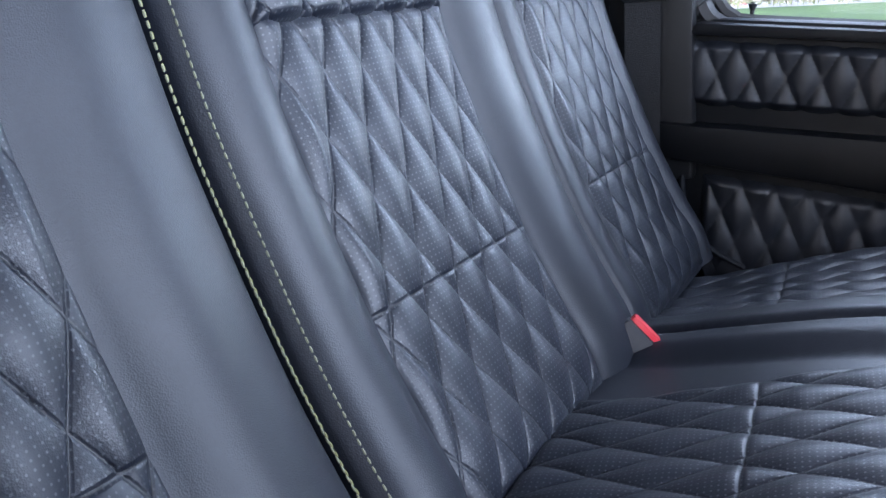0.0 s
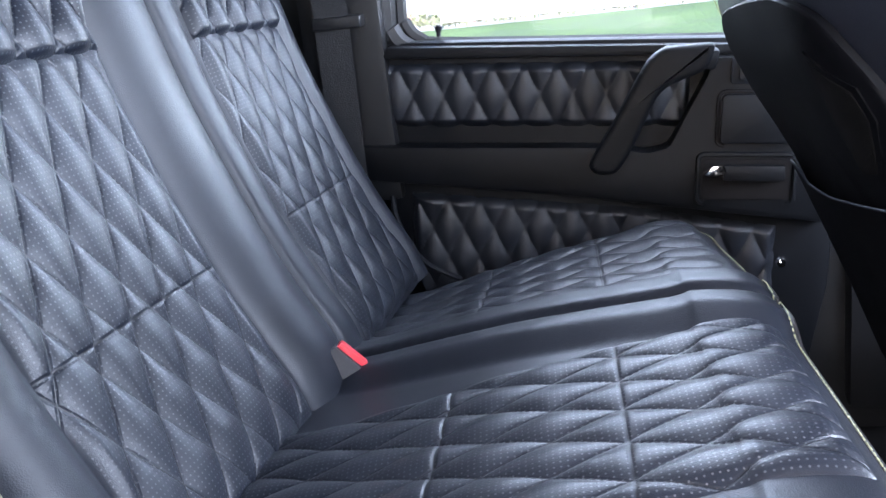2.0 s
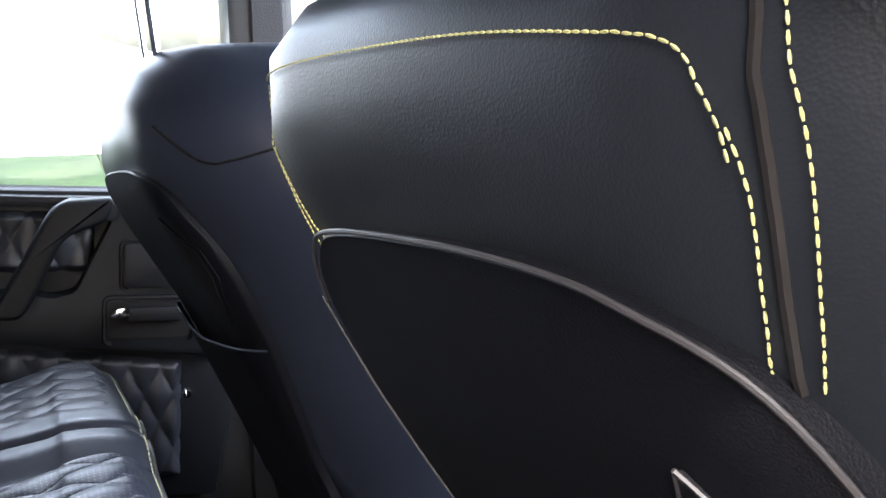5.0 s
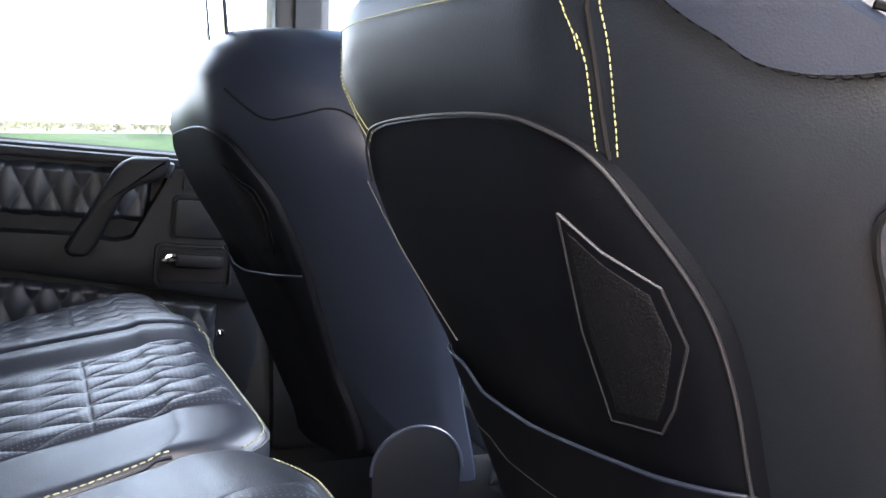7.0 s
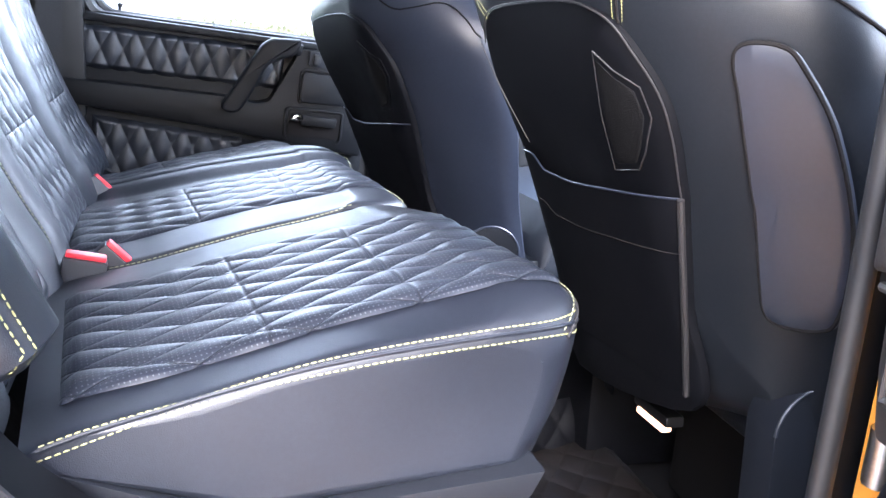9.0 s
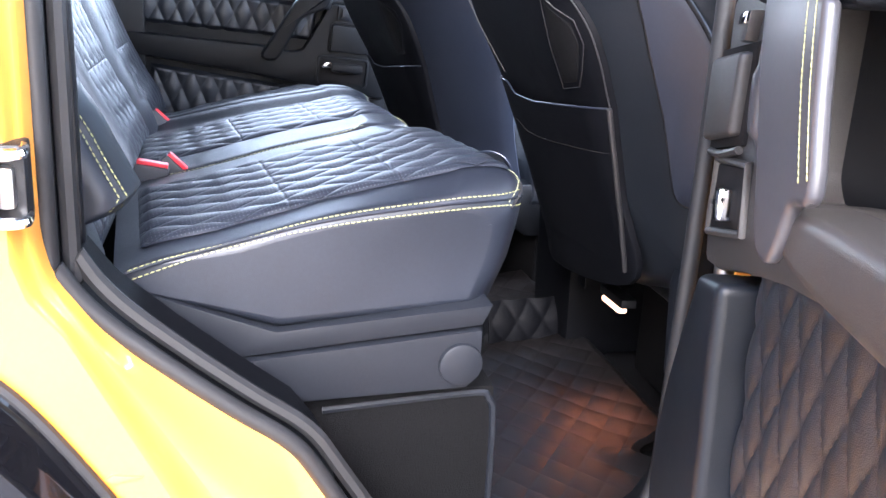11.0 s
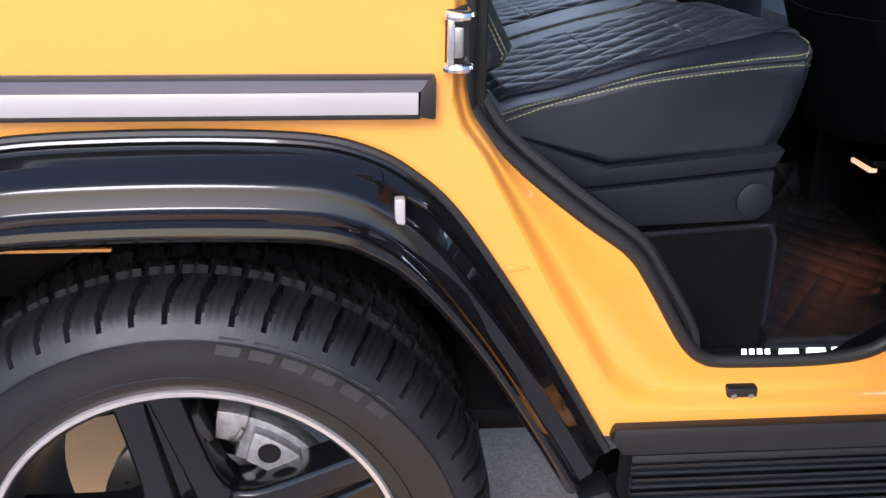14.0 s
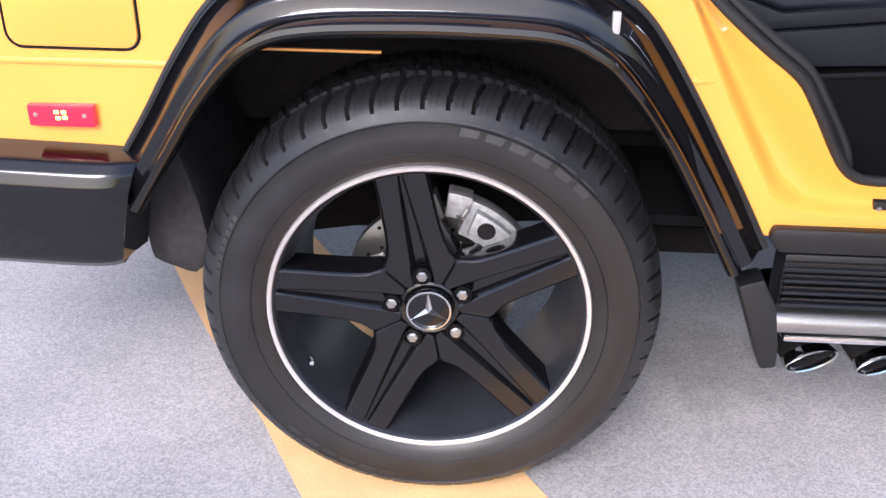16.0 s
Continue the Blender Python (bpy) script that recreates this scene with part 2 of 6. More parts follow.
def asphalt():
    """Worn asphalt: pale stones in a grey binder, with a dark oil stain that has its own ragged outline."""
    m = mat("worn_asphalt", (0.41, 0.385, 0.375), 0.9, grain=0.20, grain_scale=420, wear=0.2, wear_scale=1.6, bump=0.9, bump_scale=420)
    nt = m.node_tree
    b = nt.nodes["Principled BSDF"]
    tc = nt.nodes.new("ShaderNodeTexCoord")
    vo = nt.nodes.new("ShaderNodeTexVoronoi")
    vo.inputs["Scale"].default_value = 240
    nt.links.new(tc.outputs["Object"], vo.inputs["Vector"])
    sep = nt.nodes.new("ShaderNodeSeparateColor")
    nt.links.new(vo.outputs["Color"], sep.inputs["Color"])
    stone = nt.nodes.new("ShaderNodeMapRange")
    stone.inputs["From Min"].default_value, stone.inputs["From Max"].default_value = 0.0, 1.0
    stone.inputs["To Min"].default_value, stone.inputs["To Max"].default_value = 0.76, 1.22
    nt.links.new(sep.outputs["Red"], stone.inputs["Value"])
    nz = nt.nodes.new("ShaderNodeTexNoise")
    nz.inputs["Scale"].default_value, nz.inputs["Detail"].default_value = 5, 5
    nt.links.new(tc.outputs["Object"], nz.inputs["Vector"])
    off = nt.nodes.new("ShaderNodeVectorMath")
    off.operation = "DISTANCE"
    off.inputs[1].default_value = (0.62, 0.45, 0)
    nt.links.new(tc.outputs["Object"], off.inputs[0])
    add = nt.nodes.new("ShaderNodeMath")
    add.operation = "MULTIPLY_ADD"
    add.inputs[1].default_value = 0.35
    nt.links.new(nz.outputs["Fac"], add.inputs[0])
    nt.links.new(off.outputs["Value"], add.inputs[2])
    st = nt.nodes.new("ShaderNodeMapRange")
    st.inputs["From Min"].default_value, st.inputs["From Max"].default_value = 0.24, 0.40
    st.inputs["To Min"].default_value, st.inputs["To Max"].default_value = 0.62, 1.0
    nt.links.new(add.outputs["Value"], st.inputs["Value"])
    mul = nt.nodes.new("ShaderNodeMath")
    mul.operation = "MULTIPLY"
    nt.links.new(stone.outputs["Result"], mul.inputs[0])
    nt.links.new(st.outputs["Result"], mul.inputs[1])
    sc = nt.nodes.new("ShaderNodeVectorMath")
    sc.operation = "SCALE"
    nt.links.new(b.inputs["Base Color"].links[0].from_socket, sc.inputs[0])
    nt.links.new(mul.outputs["Value"], sc.inputs["Scale"])
    nt.links.new(sc.outputs["Vector"], b.inputs["Base Color"])
    return m


ASPHALT = asphalt()
STRIPE = mat("orange_ground_paint", (0.82, 0.50, 0.23), 0.75, grain=0.1, grain_scale=220, wear=0.12, wear_scale=5, bump=0.4, bump_scale=240)
GRASS = mat("lawn_grass", (0.075, 0.125, 0.04), 0.9, grain=0.4, grain_scale=25, wear=0.3, wear_scale=0.8)
BUSH = mat("bush_leaves", (0.20, 0.215, 0.13), 0.8, grain=0.4, grain_scale=20, wear=0.4, wear_scale=2)
FLOWER = mat("pink_flowers", (0.55, 0.24, 0.24), 0.8, grain=0.3)
CONCRETE = mat("pale_concrete", (0.38, 0.37, 0.37), 0.85, grain=0.1, grain_scale=30, wear=0.15, wear_scale=0.6)
RENDER_BEIGE = mat("beige_render", (0.125, 0.112, 0.085), 0.85, grain=0.06, grain_scale=20, wear=0.12, wear_scale=0.3)
BARK = mat("palm_bark", (0.12, 0.09, 0.06), 0.9, grain=0.4, grain_scale=12)
HEADLINER = mat("black_headliner", (0.035, 0.035, 0.038), 0.9, grain=0.1, grain_scale=300)
GLASS = bpy.data.materials.new("window_glass")
GLASS.use_nodes = True
gb = GLASS.node_tree.nodes["Principled BSDF"]
gb.inputs["Base Color"].default_value = (0.96, 0.98, 0.97, 1)
gb.inputs["Roughness"].default_value, gb.inputs["Transmission Weight"].default_value, gb.inputs["IOR"].default_value = 0.0, 1.0, 1.45
TINTED = GLASS.copy()
TINTED.name = "dark_tinted_glass"
TINTED.node_tree.nodes["Principled BSDF"].inputs["Base Color"].default_value = (0.05, 0.055, 0.06, 1)


# ---- mesh tools ----
def part(name, bm, material, parent=None, label="", smooth=True, m=None):
    """Links a bmesh as one mesh object, under a thing or a part."""
    me = bpy.data.meshes.new(name)
    bmesh.ops.recalc_face_normals(bm, faces=bm.faces[:])
    bm.to_mesh(me)
    bm.free()
    me.materials.append(material)
    if smooth:
        me.polygons.foreach_set("use_smooth", [True] * len(me.polygons))
        me.set_sharp_from_angle(angle=radians(38))
    ob = new(name, me)
    if parent is not None:
        ob.parent = parent
    if m is not None:
        ob.matrix_local = m
    if label:
        tagged(ob, label)
    return ob


def flat_ends(ob):
    """Ends that lie across the car are shaded flat."""
    for p in ob.data.polygons:
        if abs(p.normal.y) > 0.995:
            p.use_smooth = False
    return ob


def thing(name, label, category, group="", m=None):
    ob = new(name)
    ob.empty_display_size = 0.05
    if m is not None:
        ob.matrix_world = m
    return tagged(ob, label, category, group)


def setting(name, bm, material, label, smooth=False):
    return tagged(part(name, bm, material, None, "", smooth), label, name.split("_")[0], kind="structure")


def add_box(bm, x0, x1, y0, y1, z0, z1, bevel=0.0, seg=2, m=None):
    g = bmesh.new()
    bmesh.ops.create_cube(g, size=1)
    for v in g.verts:
        v.co = Vector((x0 + (v.co.x + 0.5) * (x1 - x0), y0 + (v.co.y + 0.5) * (y1 - y0), z0 + (v.co.z + 0.5) * (z1 - z0)))
    if bevel:
        bmesh.ops.bevel(g, geom=g.edges[:], offset=bevel, segments=seg, affect="EDGES", profile=0.6)
    return merge(bm, g, m)


def merge(bm, g, m=None):
    vs = [bm.verts.new((m @ v.co) if m else v.co) for v in g.verts]
    g.verts.index_update()
    for f in g.faces:
        bm.faces.new([vs[v.index] for v in f.verts])
    g.free()
    return bm


def box(x0, x1, y0, y1, z0, z1, bevel=0.0, seg=2):
    return add_box(bmesh.new(), x0, x1, y0, y1, z0, z1, bevel, seg)


def smooth_line(pts, n=8, closed=False):
    """A Catmull-Rom curve through the points, as a finer list."""
    P = [Vector(p) for p in pts]
    k = len(P)
    out = []
    for i in range(k if closed else k - 1):
        a = P[(i - 1) % k] if closed or i else P[0]
        b, c = P[i], P[(i + 1) % k]
        d = P[(i + 2) % k] if closed or i + 2 < k else P[-1]
        for j in range(n):
            t = j / n
            out.append(0.5 * ((2 * b) + (c - a) * t + (2 * a - 5 * b + 4 * c - d) * t * t + (3 * b - a - 3 * c + d) * t ** 3))
    if not closed:
        out.append(P[-1])
    return out


def tube(pts, r, sides=10, bm=None, caps=True):
    """A round bar along a line; r is a number or one for each point."""
    bm = bm or bmesh.new()
    P = [Vector(p) for p in pts]
    rings = []
    up = None
    for i, p in enumerate(P):
        d = (P[min(i + 1, len(P) - 1)] - P[max(i - 1, 0)]).normalized()
        if up is None:
            up = d.orthogonal().normalized()
        up = (up - d * up.dot(d)).normalized()
        s = d.cross(up)
        rad = r[i] if isinstance(r, (list, tuple)) else r
        rings.append([bm.verts.new(p + rad * (up * math.cos(2 * math.pi * k / sides) + s * math.sin(2 * math.pi * k / sides))) for k in range(sides)])
    for a, b in zip(rings, rings[1:]):
        for k in range(sides):
            bm.faces.new((a[k], a[(k + 1) % sides], b[(k + 1) % sides], b[k]))
    if caps:
        bm.faces.new(rings[0][::-1])
        bm.faces.new(rings[-1])
    return bm


def prism(poly, y0, y1, axis="y", bevel=0.0, seg=2, bm=None):
    """A flat outline pushed through to a solid; axis y takes (x, z) outlines, axis x takes (y, z), axis z takes (x, y)."""
    g = bmesh.new()
    def at(p, d):
        return {"y": (p[0], d, p[1]), "x": (d, p[0], p[1]), "z": (p[0], p[1], d)}[axis]
    a = [g.verts.new(at(p, y0)) for p in poly]
    b = [g.verts.new(at(p, y1)) for p in poly]
    g.faces.new(a)
    g.faces.new(b[::-1])
    n = len(poly)
    for i in range(n):
        g.faces.new((a[i], b[i], b[(i + 1) % n], a[(i + 1) % n]))
    bmesh.ops.recalc_face_normals(g, faces=g.faces[:])
    if bevel:
        es = [e for e in g.edges if len(e.link_faces) == 2 and e.calc_face_angle(0) > 0.35]
        bmesh.ops.bevel(g, geom=es, offset=bevel, segments=seg, affect="EDGES", profile=0.6)
    return merge(bm, g) if bm else g


def revolve(profile, n, bm=None, wobble=None):
    """Turns (radius, y) points round the y axis; wobble(angle, k, r, y) may change a point."""
    bm = bm or bmesh.new()
    rings = []
    for i in range(n):
        a = 2 * math.pi * i / n
        ring = []
        for k, (r, y) in enumerate(profile):
            rr, yy = wobble(a, k, r, y) if wobble else (r, y)
            ring.append(bm.verts.new((rr * math.cos(a), yy, rr * math.sin(a))))
        rings.append(ring)
    for i in range(n):
        a, b = rings[i], rings[(i + 1) % n]
        for k in range(len(profile) - 1):
            bm.faces.new((a[k], a[k + 1], b[k + 1], b[k]))
    return bm


def sheet(fn, nu, nv, uv=None, bm=None):
    """A grid of fn(i / nu, j / nv); uv gives the panel's own metres."""
    bm = bm or bmesh.new()
    lay = bm.loops.layers.uv.new("panel") if uv else None
    g = [[bm.verts.new(fn(i / nu, j / nv)) for j in range(nv + 1)] for i in range(nu + 1)]
    for i in range(nu):
        for j in range(nv):
            f = bm.faces.new((g[i][j], g[i + 1][j], g[i + 1][j + 1], g[i][j + 1]))
            if uv:
                for lp, (a, b) in zip(f.loops, ((i, j), (i + 1, j), (i + 1, j + 1), (i, j + 1))):
                    lp[lay].uv = uv(a / nu, b / nv)
    return bm


def loft(profile, y0, y1, r, steps=6, mid=1, bend=None, hub=None, thin=None):
    """A closed (x, z) outline run from y0 to y1, with rounded ends of radius r. bend(x, y, z) may shape it."""
    P = [Vector((p[0], p[1])) for p in profile]
    n = len(P)
    area = sum(P[i].x * P[(i + 1) % n].y - P[(i + 1) % n].x * P[i].y for i in range(n))
    sgn = 1 if area > 0 else -1
    N = []
    for i in range(n):
        d = (P[(i + 1) % n] - P[i - 1]).normalized()
        N.append(Vector((-d.y, d.x)) * sgn)
    ys = [(y0, r + d) for d in (0.006, 0.005, 0.004)]
    for k in range(steps + 1):
        a = math.pi / 2 * k / steps
        ys.append((y0 + r * (1 - math.cos(a)), r * (1 - math.sin(a))))
    for k in range(1, mid):
        ys.append((y0 + r + (y1 - y0 - 2 * r) * k / mid, 0.0))
    for k in range(steps + 1):
        a = math.pi / 2 * (1 - k / steps)
        ys.append((y1 - r * (1 - math.cos(a)), r * (1 - math.sin(a))))
    ys += [(y1, r + d) for d in (0.004, 0.005, 0.006)]
    bm = bmesh.new()
    rings = []
    for y, d in ys:
        ring = []
        for p, nn in zip(P, N):
            q = p + nn * d * (thin(p.x) if thin else 1.0)
            co = (q.x, y, q.y)
            ring.append(bm.verts.new(bend(*co) if bend else co))
        rings.append(ring)
    for a, b in zip(rings, rings[1:]):
        for k in range(n):
            bm.faces.new((a[k], a[(k + 1) % n], b[(k + 1) % n], b[k]))
    for ring, y in ((rings[0], y0), (rings[-1], y1)):
        if hub:
            c = bm.verts.new(bend(hub[0], y, hub[1]) if bend else (hub[0], y, hub[1]))
            for k in range(n):
                bm.faces.new((ring[k], ring[(k + 1) % n], c))
        else:
            bm.faces.new(ring)
    return bm


def puff(u, v, w, h):
    """Height, 0 to 1, of a diamond-stitched cushion at (u, v) metres, with diamonds w wide and h long."""
    a, b = u / w + v / h, u / w - v / h
    s = abs(math.sin(math.pi * a / 1.0)) * abs(math.sin(math.pi * b / 1.0))
    return s ** 0.52


def rail(pts):
    """Arc lengths of a line, and a function from a length to the point and its left normal, in the plane."""
    P = [Vector(p) for p in pts]
    L = [0.0]
    for a, b in zip(P, P[1:]):
        L.append(L[-1] + (b - a).length)
    def at(s):
        s = min(max(s, 0), L[-1] - 1e-6)
        i = max(k for k in range(len(P) - 1) if L[k] <= s)
        t = (s - L[i]) / (L[i + 1] - L[i])
        p = P[i].lerp(P[i + 1], t)
        da = (P[i + 1] - P[max(i - 1, 0)]).normalized()
        db = (P[min(i + 2, len(P) - 1)] - P[i]).normalized()
        d = da.lerp(db, t).normalized()
        return p, Vector((-d.y, d.x))
    return L[-1], at


def quilt_panel(at, s0, s1, y0, y1, w, h, lift, depth, seams=(), flip=1, res=0.0025, shift=0.0, edge=0.016, warp=None, sag=None, slant=0.0):
    """A diamond-quilted panel that lies on a rail in the (x, z) plane and spans y0 to y1. seams: lengths of cross seams."""
    nu, nv = max(8, int((s1 - s0) / res)), max(8, int((y1 - y0) / res))
    def fn(u, v):
        s, y = s0 + u * (s1 - s0), y0 + v * (y1 - y0)
        p, nn = at(s)
        hgt = lift + depth * puff(y - (y0 + y1) / 2, s - s0 + shift, w, h)
        for c in seams:
            k = math.exp(-((s - c) / 0.0034) ** 2)
            hgt = hgt * (1 - 0.12 * k)
        e = min(s - s0, s1 - s, y - y0, y1 - y)
        if e < edge:
            k = max(e, 0.0) / edge
            hgt = hgt * k ** 0.6 - 0.0012 * (1 - k)
        q = p + nn * hgt * flip
        return (q.x - (warp(q.x, y) if warp else 0.0), y - slant * (1 - v) * max(0.0, q.x - 0.575), q.y - (sag(y) if sag else 0.0))
    return sheet(fn, nu, nv, lambda u, v: (u * (s1 - s0) + shift, (v - 0.5) * (y1 - y0)))


def stitches(pts, length=0.0046, gap=0.0020, r=0.0007, bm=None):
    """Thread stitches along a line, as one mesh."""
    bm = bm or bmesh.new()
    P = [Vector(p) for p in pts]
    L = [0.0]
    for a, b in zip(P, P[1:]):
        L.append(L[-1] + (b - a).length)
    s, i = 0.0, 0
    while s + length < L[-1]:
        ends = []
        for q in (s, s + length):
            i = max(k for k in range(len(P) - 1) if L[k] <= q)
            ends.append(P[i].lerp(P[i + 1], (q - L[i]) / max(L[i + 1] - L[i], 1e-9)))
        mid = (ends[0] + ends[1]) / 2
        tube([ends[0], mid, ends[1]], [r * 0.6, r, r * 0.6], 5, bm)
        s += length + gap
    return bm


# ---- the ground and the distance ----
g = bmesh.new()
sheet(lambda u, v: (-1200 + 2400 * u, -1200 + 2400 * v, 0.0), 12, 12, bm=g)
setting("ground", g, ASPHALT, "worn grey asphalt of a parking lot")
# a painted line that runs under the rear axle, cut by a joint
def stripe(y0, y1):
    def edge(y, k):
        return (-0.245 if k == 0 else 0.225) - 0.60 * (y + 0.04) + 0.006 * math.sin(9 * y + k * 2)
    return sheet(lambda u, v: (edge(y0 + u * (y1 - y0), 0) * (1 - v) + edge(y0 + u * (y1 - y0), 1) * v, y0 + u * (y1 - y0), 0.004), 40, 2)
road_line = stripe(-2.2, 4.5)
setting("road_line", road_line, STRIPE, "broad faded orange painted line on the asphalt")


def lawn():
    g = sheet(lambda u, v: (-60 + 120 * u, 5.2 + 11 * v, 0.06 + 0.03 * noise.noise((u * 30, v * 6, 0))), 120, 16)
    return setting("lawn", g, GRASS, "mown green lawn beyond the car")


def kerb():
    return setting("kerb", box(-60, 60, 5.0, 5.2, 0.0, 0.14, 0.02), CONCRETE, "pale concrete kerb along the lawn")


lawn()
kerb()
setting("road_far", box(-70, 70, 18.5, 30, 0.0, 0.05), CONCRETE, "pale concrete road behind the flower bed")


def bush_row():
    """Low bushes and flowers at the far side of the lawn: many small leaves."""
    for name, material, count, z1, label in (("bushes", BUSH, 26000, 0.24, "row of low green bushes behind the lawn"), ("flowers", FLOWER, 900, 0.27, "pink flowers in the bed behind the lawn")):
        rnd = random.Random(5 + count)
        vs, fs = [], []
        for i in range(count):
            x = rnd.uniform(-26, 30)
            lump = 0.5 + 0.5 * noise.noise((x * 0.45, 3.1, 0)) + 0.25 * noise.noise((x * 1.9, 1.0, 0))
            if lump < 0.25:
                continue
            y, z = 16.6 + rnd.uniform(-0.5, 0.7), 0.1 + rnd.random() * z1 * lump * 1.3
            e = Euler((rnd.uniform(0, 6), rnd.uniform(0, 6), rnd.uniform(0, 6))).to_matrix()
            k = len(vs)
            s = rnd.uniform(0.025, 0.06)
            vs += [Vector((x, y, z)) + e @ Vector(c) * s for c in ((-1, 0, 0), (0, -0.5, 0.1), (1, 0, 0), (0, 0.5, 0.1))]
            fs.append((k, k + 1, k + 2, k + 3))
        me = bpy.data.meshes.new(name)
        me.from_pydata(vs, [], fs)
        me.materials.append(material)
        tagged(new(name, me), label, "plants", kind="stuff")


bush_row()


def round_planter(cx, cy, r, h):
    """A low round beige wall with a coping and a shallow bed on top."""
    b = thing("planter", "low round beige rendered planter wall beyond the lawn", "planter")
    n = 96
    def ring(profile):
        bm = bmesh.new()
        rings = [[bm.verts.new((cx + rr * math.cos(2 * math.pi * k / n), cy + rr * math.sin(2 * math.pi * k / n), z)) for k in range(n)] for rr, z in profile]
        for p, q in zip(rings, rings[1:]):
            for k in range(n):
                bm.faces.new((p[k], p[(k + 1) % n], q[(k + 1) % n], q[k]))
        return bm
    part("wall", ring([(r + 0.06, 0.0), (r + 0.06, 0.16), (r, 0.20), (r, h - 0.10)]), RENDER_BEIGE, b)
    part("coping", ring([(r, h - 0.10), (r + 0.05, h - 0.09), (r + 0.05, h), (r - 0.30, h), (r - 0.30, h - 0.12)]), CONCRETE, b, "pale stone coping")
    part("bed", ring([(r - 0.30, h - 0.12), (r * 0.5, h - 0.10), (0.01, h - 0.08)]), GRASS, b, "planted bed")


round_planter(-1.75, 35.0, 3.75, 1.22)


def tree(x, y, h, seed):
    """A slim tree: tapered trunk, limbs and a loose crown of small leaves."""
    rnd = random.Random(seed)
    t = thing("tree", "slender roadside tree with a loose green crown", "tree")
    bm = bmesh.new()
    top = Vector((x, y, h * 0.62))
    tube(smooth_line([(x, y, 0), (x + 0.1, y, h * 0.3), top], 6), [0.16 - 0.008 * i for i in range(13)], 8, bm)
    tips = []
    for i in range(9):
        a = i * 2.4
        tip = top + Vector((math.cos(a) * h * 0.2, math.sin(a) * h * 0.2, h * rnd.uniform(0.1, 0.34)))
        tube([top - Vector((0, 0, h * 0.1)), (top + tip) / 2 + Vector((0, 0, 0.1)), tip], [0.06, 0.04, 0.015], 6, bm)
        tips.append(tip)
    part("trunk", bm, BARK, t)
    crown = bmesh.new()
    for tip in tips:
        for i in range(130):
            c = tip + Vector((rnd.gauss(0, 1), rnd.gauss(0, 1), rnd.gauss(0, 0.7))) * h * 0.075
            e = Euler((rnd.uniform(0, 6), rnd.uniform(0, 6), 0)).to_matrix()
            crown.faces.new([crown.verts.new(c + e @ Vector(q) * rnd.uniform(0.09, 0.17)) for q in ((-1, 0, 0), (0, -0.4, 0), (1, 0, 0), (0, 0.4, 0))])
    part("crown", crown, BUSH, t)


tree(-6.6, 40, 6.0, 3)

# ---- the car's body ----
car = thing("car", "bright yellow boxy off-road car with its rear side door open", "car")

# outline of the wheel arch on the body's side, from the rear end over the top to the front end
ARCH = [(-0.525, 0.612), (-0.505, 0.644), (-0.451, 0.728), (-0.395, 0.821), (-0.333, 0.905), (-0.262, 0.955), (-0.174, 0.977), (-0.051, 0.984), (0.073, 0.984),
        (0.173, 0.978), (0.231, 0.963), (0.276, 0.938), (0.33, 0.888), (0.402, 0.781), (0.482, 0.647), (0.545, 0.535)]
ARCH_LINE = [(p.x, p.z) for p in smooth_line([(x, 0, z) for x, z in ARCH], 4)]
# edge of the outer skin towards the door, and the line of the door seal
STEP = [(0.327, 1.95), (0.327, 1.02), (0.338, 0.985), (0.366, 0.95), (0.455, 0.775), (0.54, 0.625), (0.575, 0.600), (0.64, 0.590), (1.30, 0.590)]
SEAL = [(0.352, 1.95), (0.350, 1.04), (0.357, 0.995), (0.389, 0.949), (0.45, 0.895), (0.513, 0.845), (0.570, 0.802), (0.604, 0.754), (0.655, 0.668), (0.684, 0.640),
        (0.72, 0.633), (0.845, 0.632), (0.915, 0.642), (0.955, 0.668), (0.980, 0.712), (0.985, 0.80), (0.985, 1.20), (0.965, 1.95)]


def skin_between(a, b, ya, yb, n, material, name, parent, label=""):
    """A sheet between two (x, z) lines at depths ya and yb."""
    la, fa = rail(a)
    lb, fb = rail(b)
    def fn(u, v):
        p, q = fa(u * la)[0], fb(u * lb)[0]
        c = p.lerp(q, v)
        return (c.x, ya + (yb - ya) * (v * v * (3 - 2 * v)), c.y)
    return part(name, sheet(fn, n, 6), material, parent, label)


rear = -1.02

# quarter panel: behind the arch, over it, and the strip between arch and door
quarter = [(rear, 0.66)] + [(-0.545, 0.655)] + ARCH_LINE[1:-1] + [(0.556, 0.552)] + [(0.553, 0.592)] + [(x, z) for x, z in STEP[::-1] if x < 0.55] + [(0.12, 1.95), (0.10, 1.26), (rear, 1.26)]
qp = bmesh.new()
def inside(p, poly):
    hit = False
    for (x0, z0), (x1, z1) in zip(poly, poly[1:] + poly[:1]):
        if (z0 > p[1]) != (z1 > p[1]) and p[0] < (x1 - x0) * (p[1] - z0) / (z1 - z0) + x0:
            hit = not hit
    return hit
fv = [qp.verts.new((x, 0.0, z)) for x, z in quarter]
fe = [qp.edges.new((fv[i], fv[(i + 1) % len(fv)])) for i in range(len(fv))]
bmesh.ops.triangle_fill(qp, use_beauty=True, edges=fe)
bmesh.ops.delete(qp, geom=[f for f in qp.faces if not inside(((f.calc_center_median()).x, f.calc_center_median().z), quarter)], context="FACES")
part("quarter_panel", qp, YELLOW, car, "glossy yellow painted quarter panel", smooth=False)
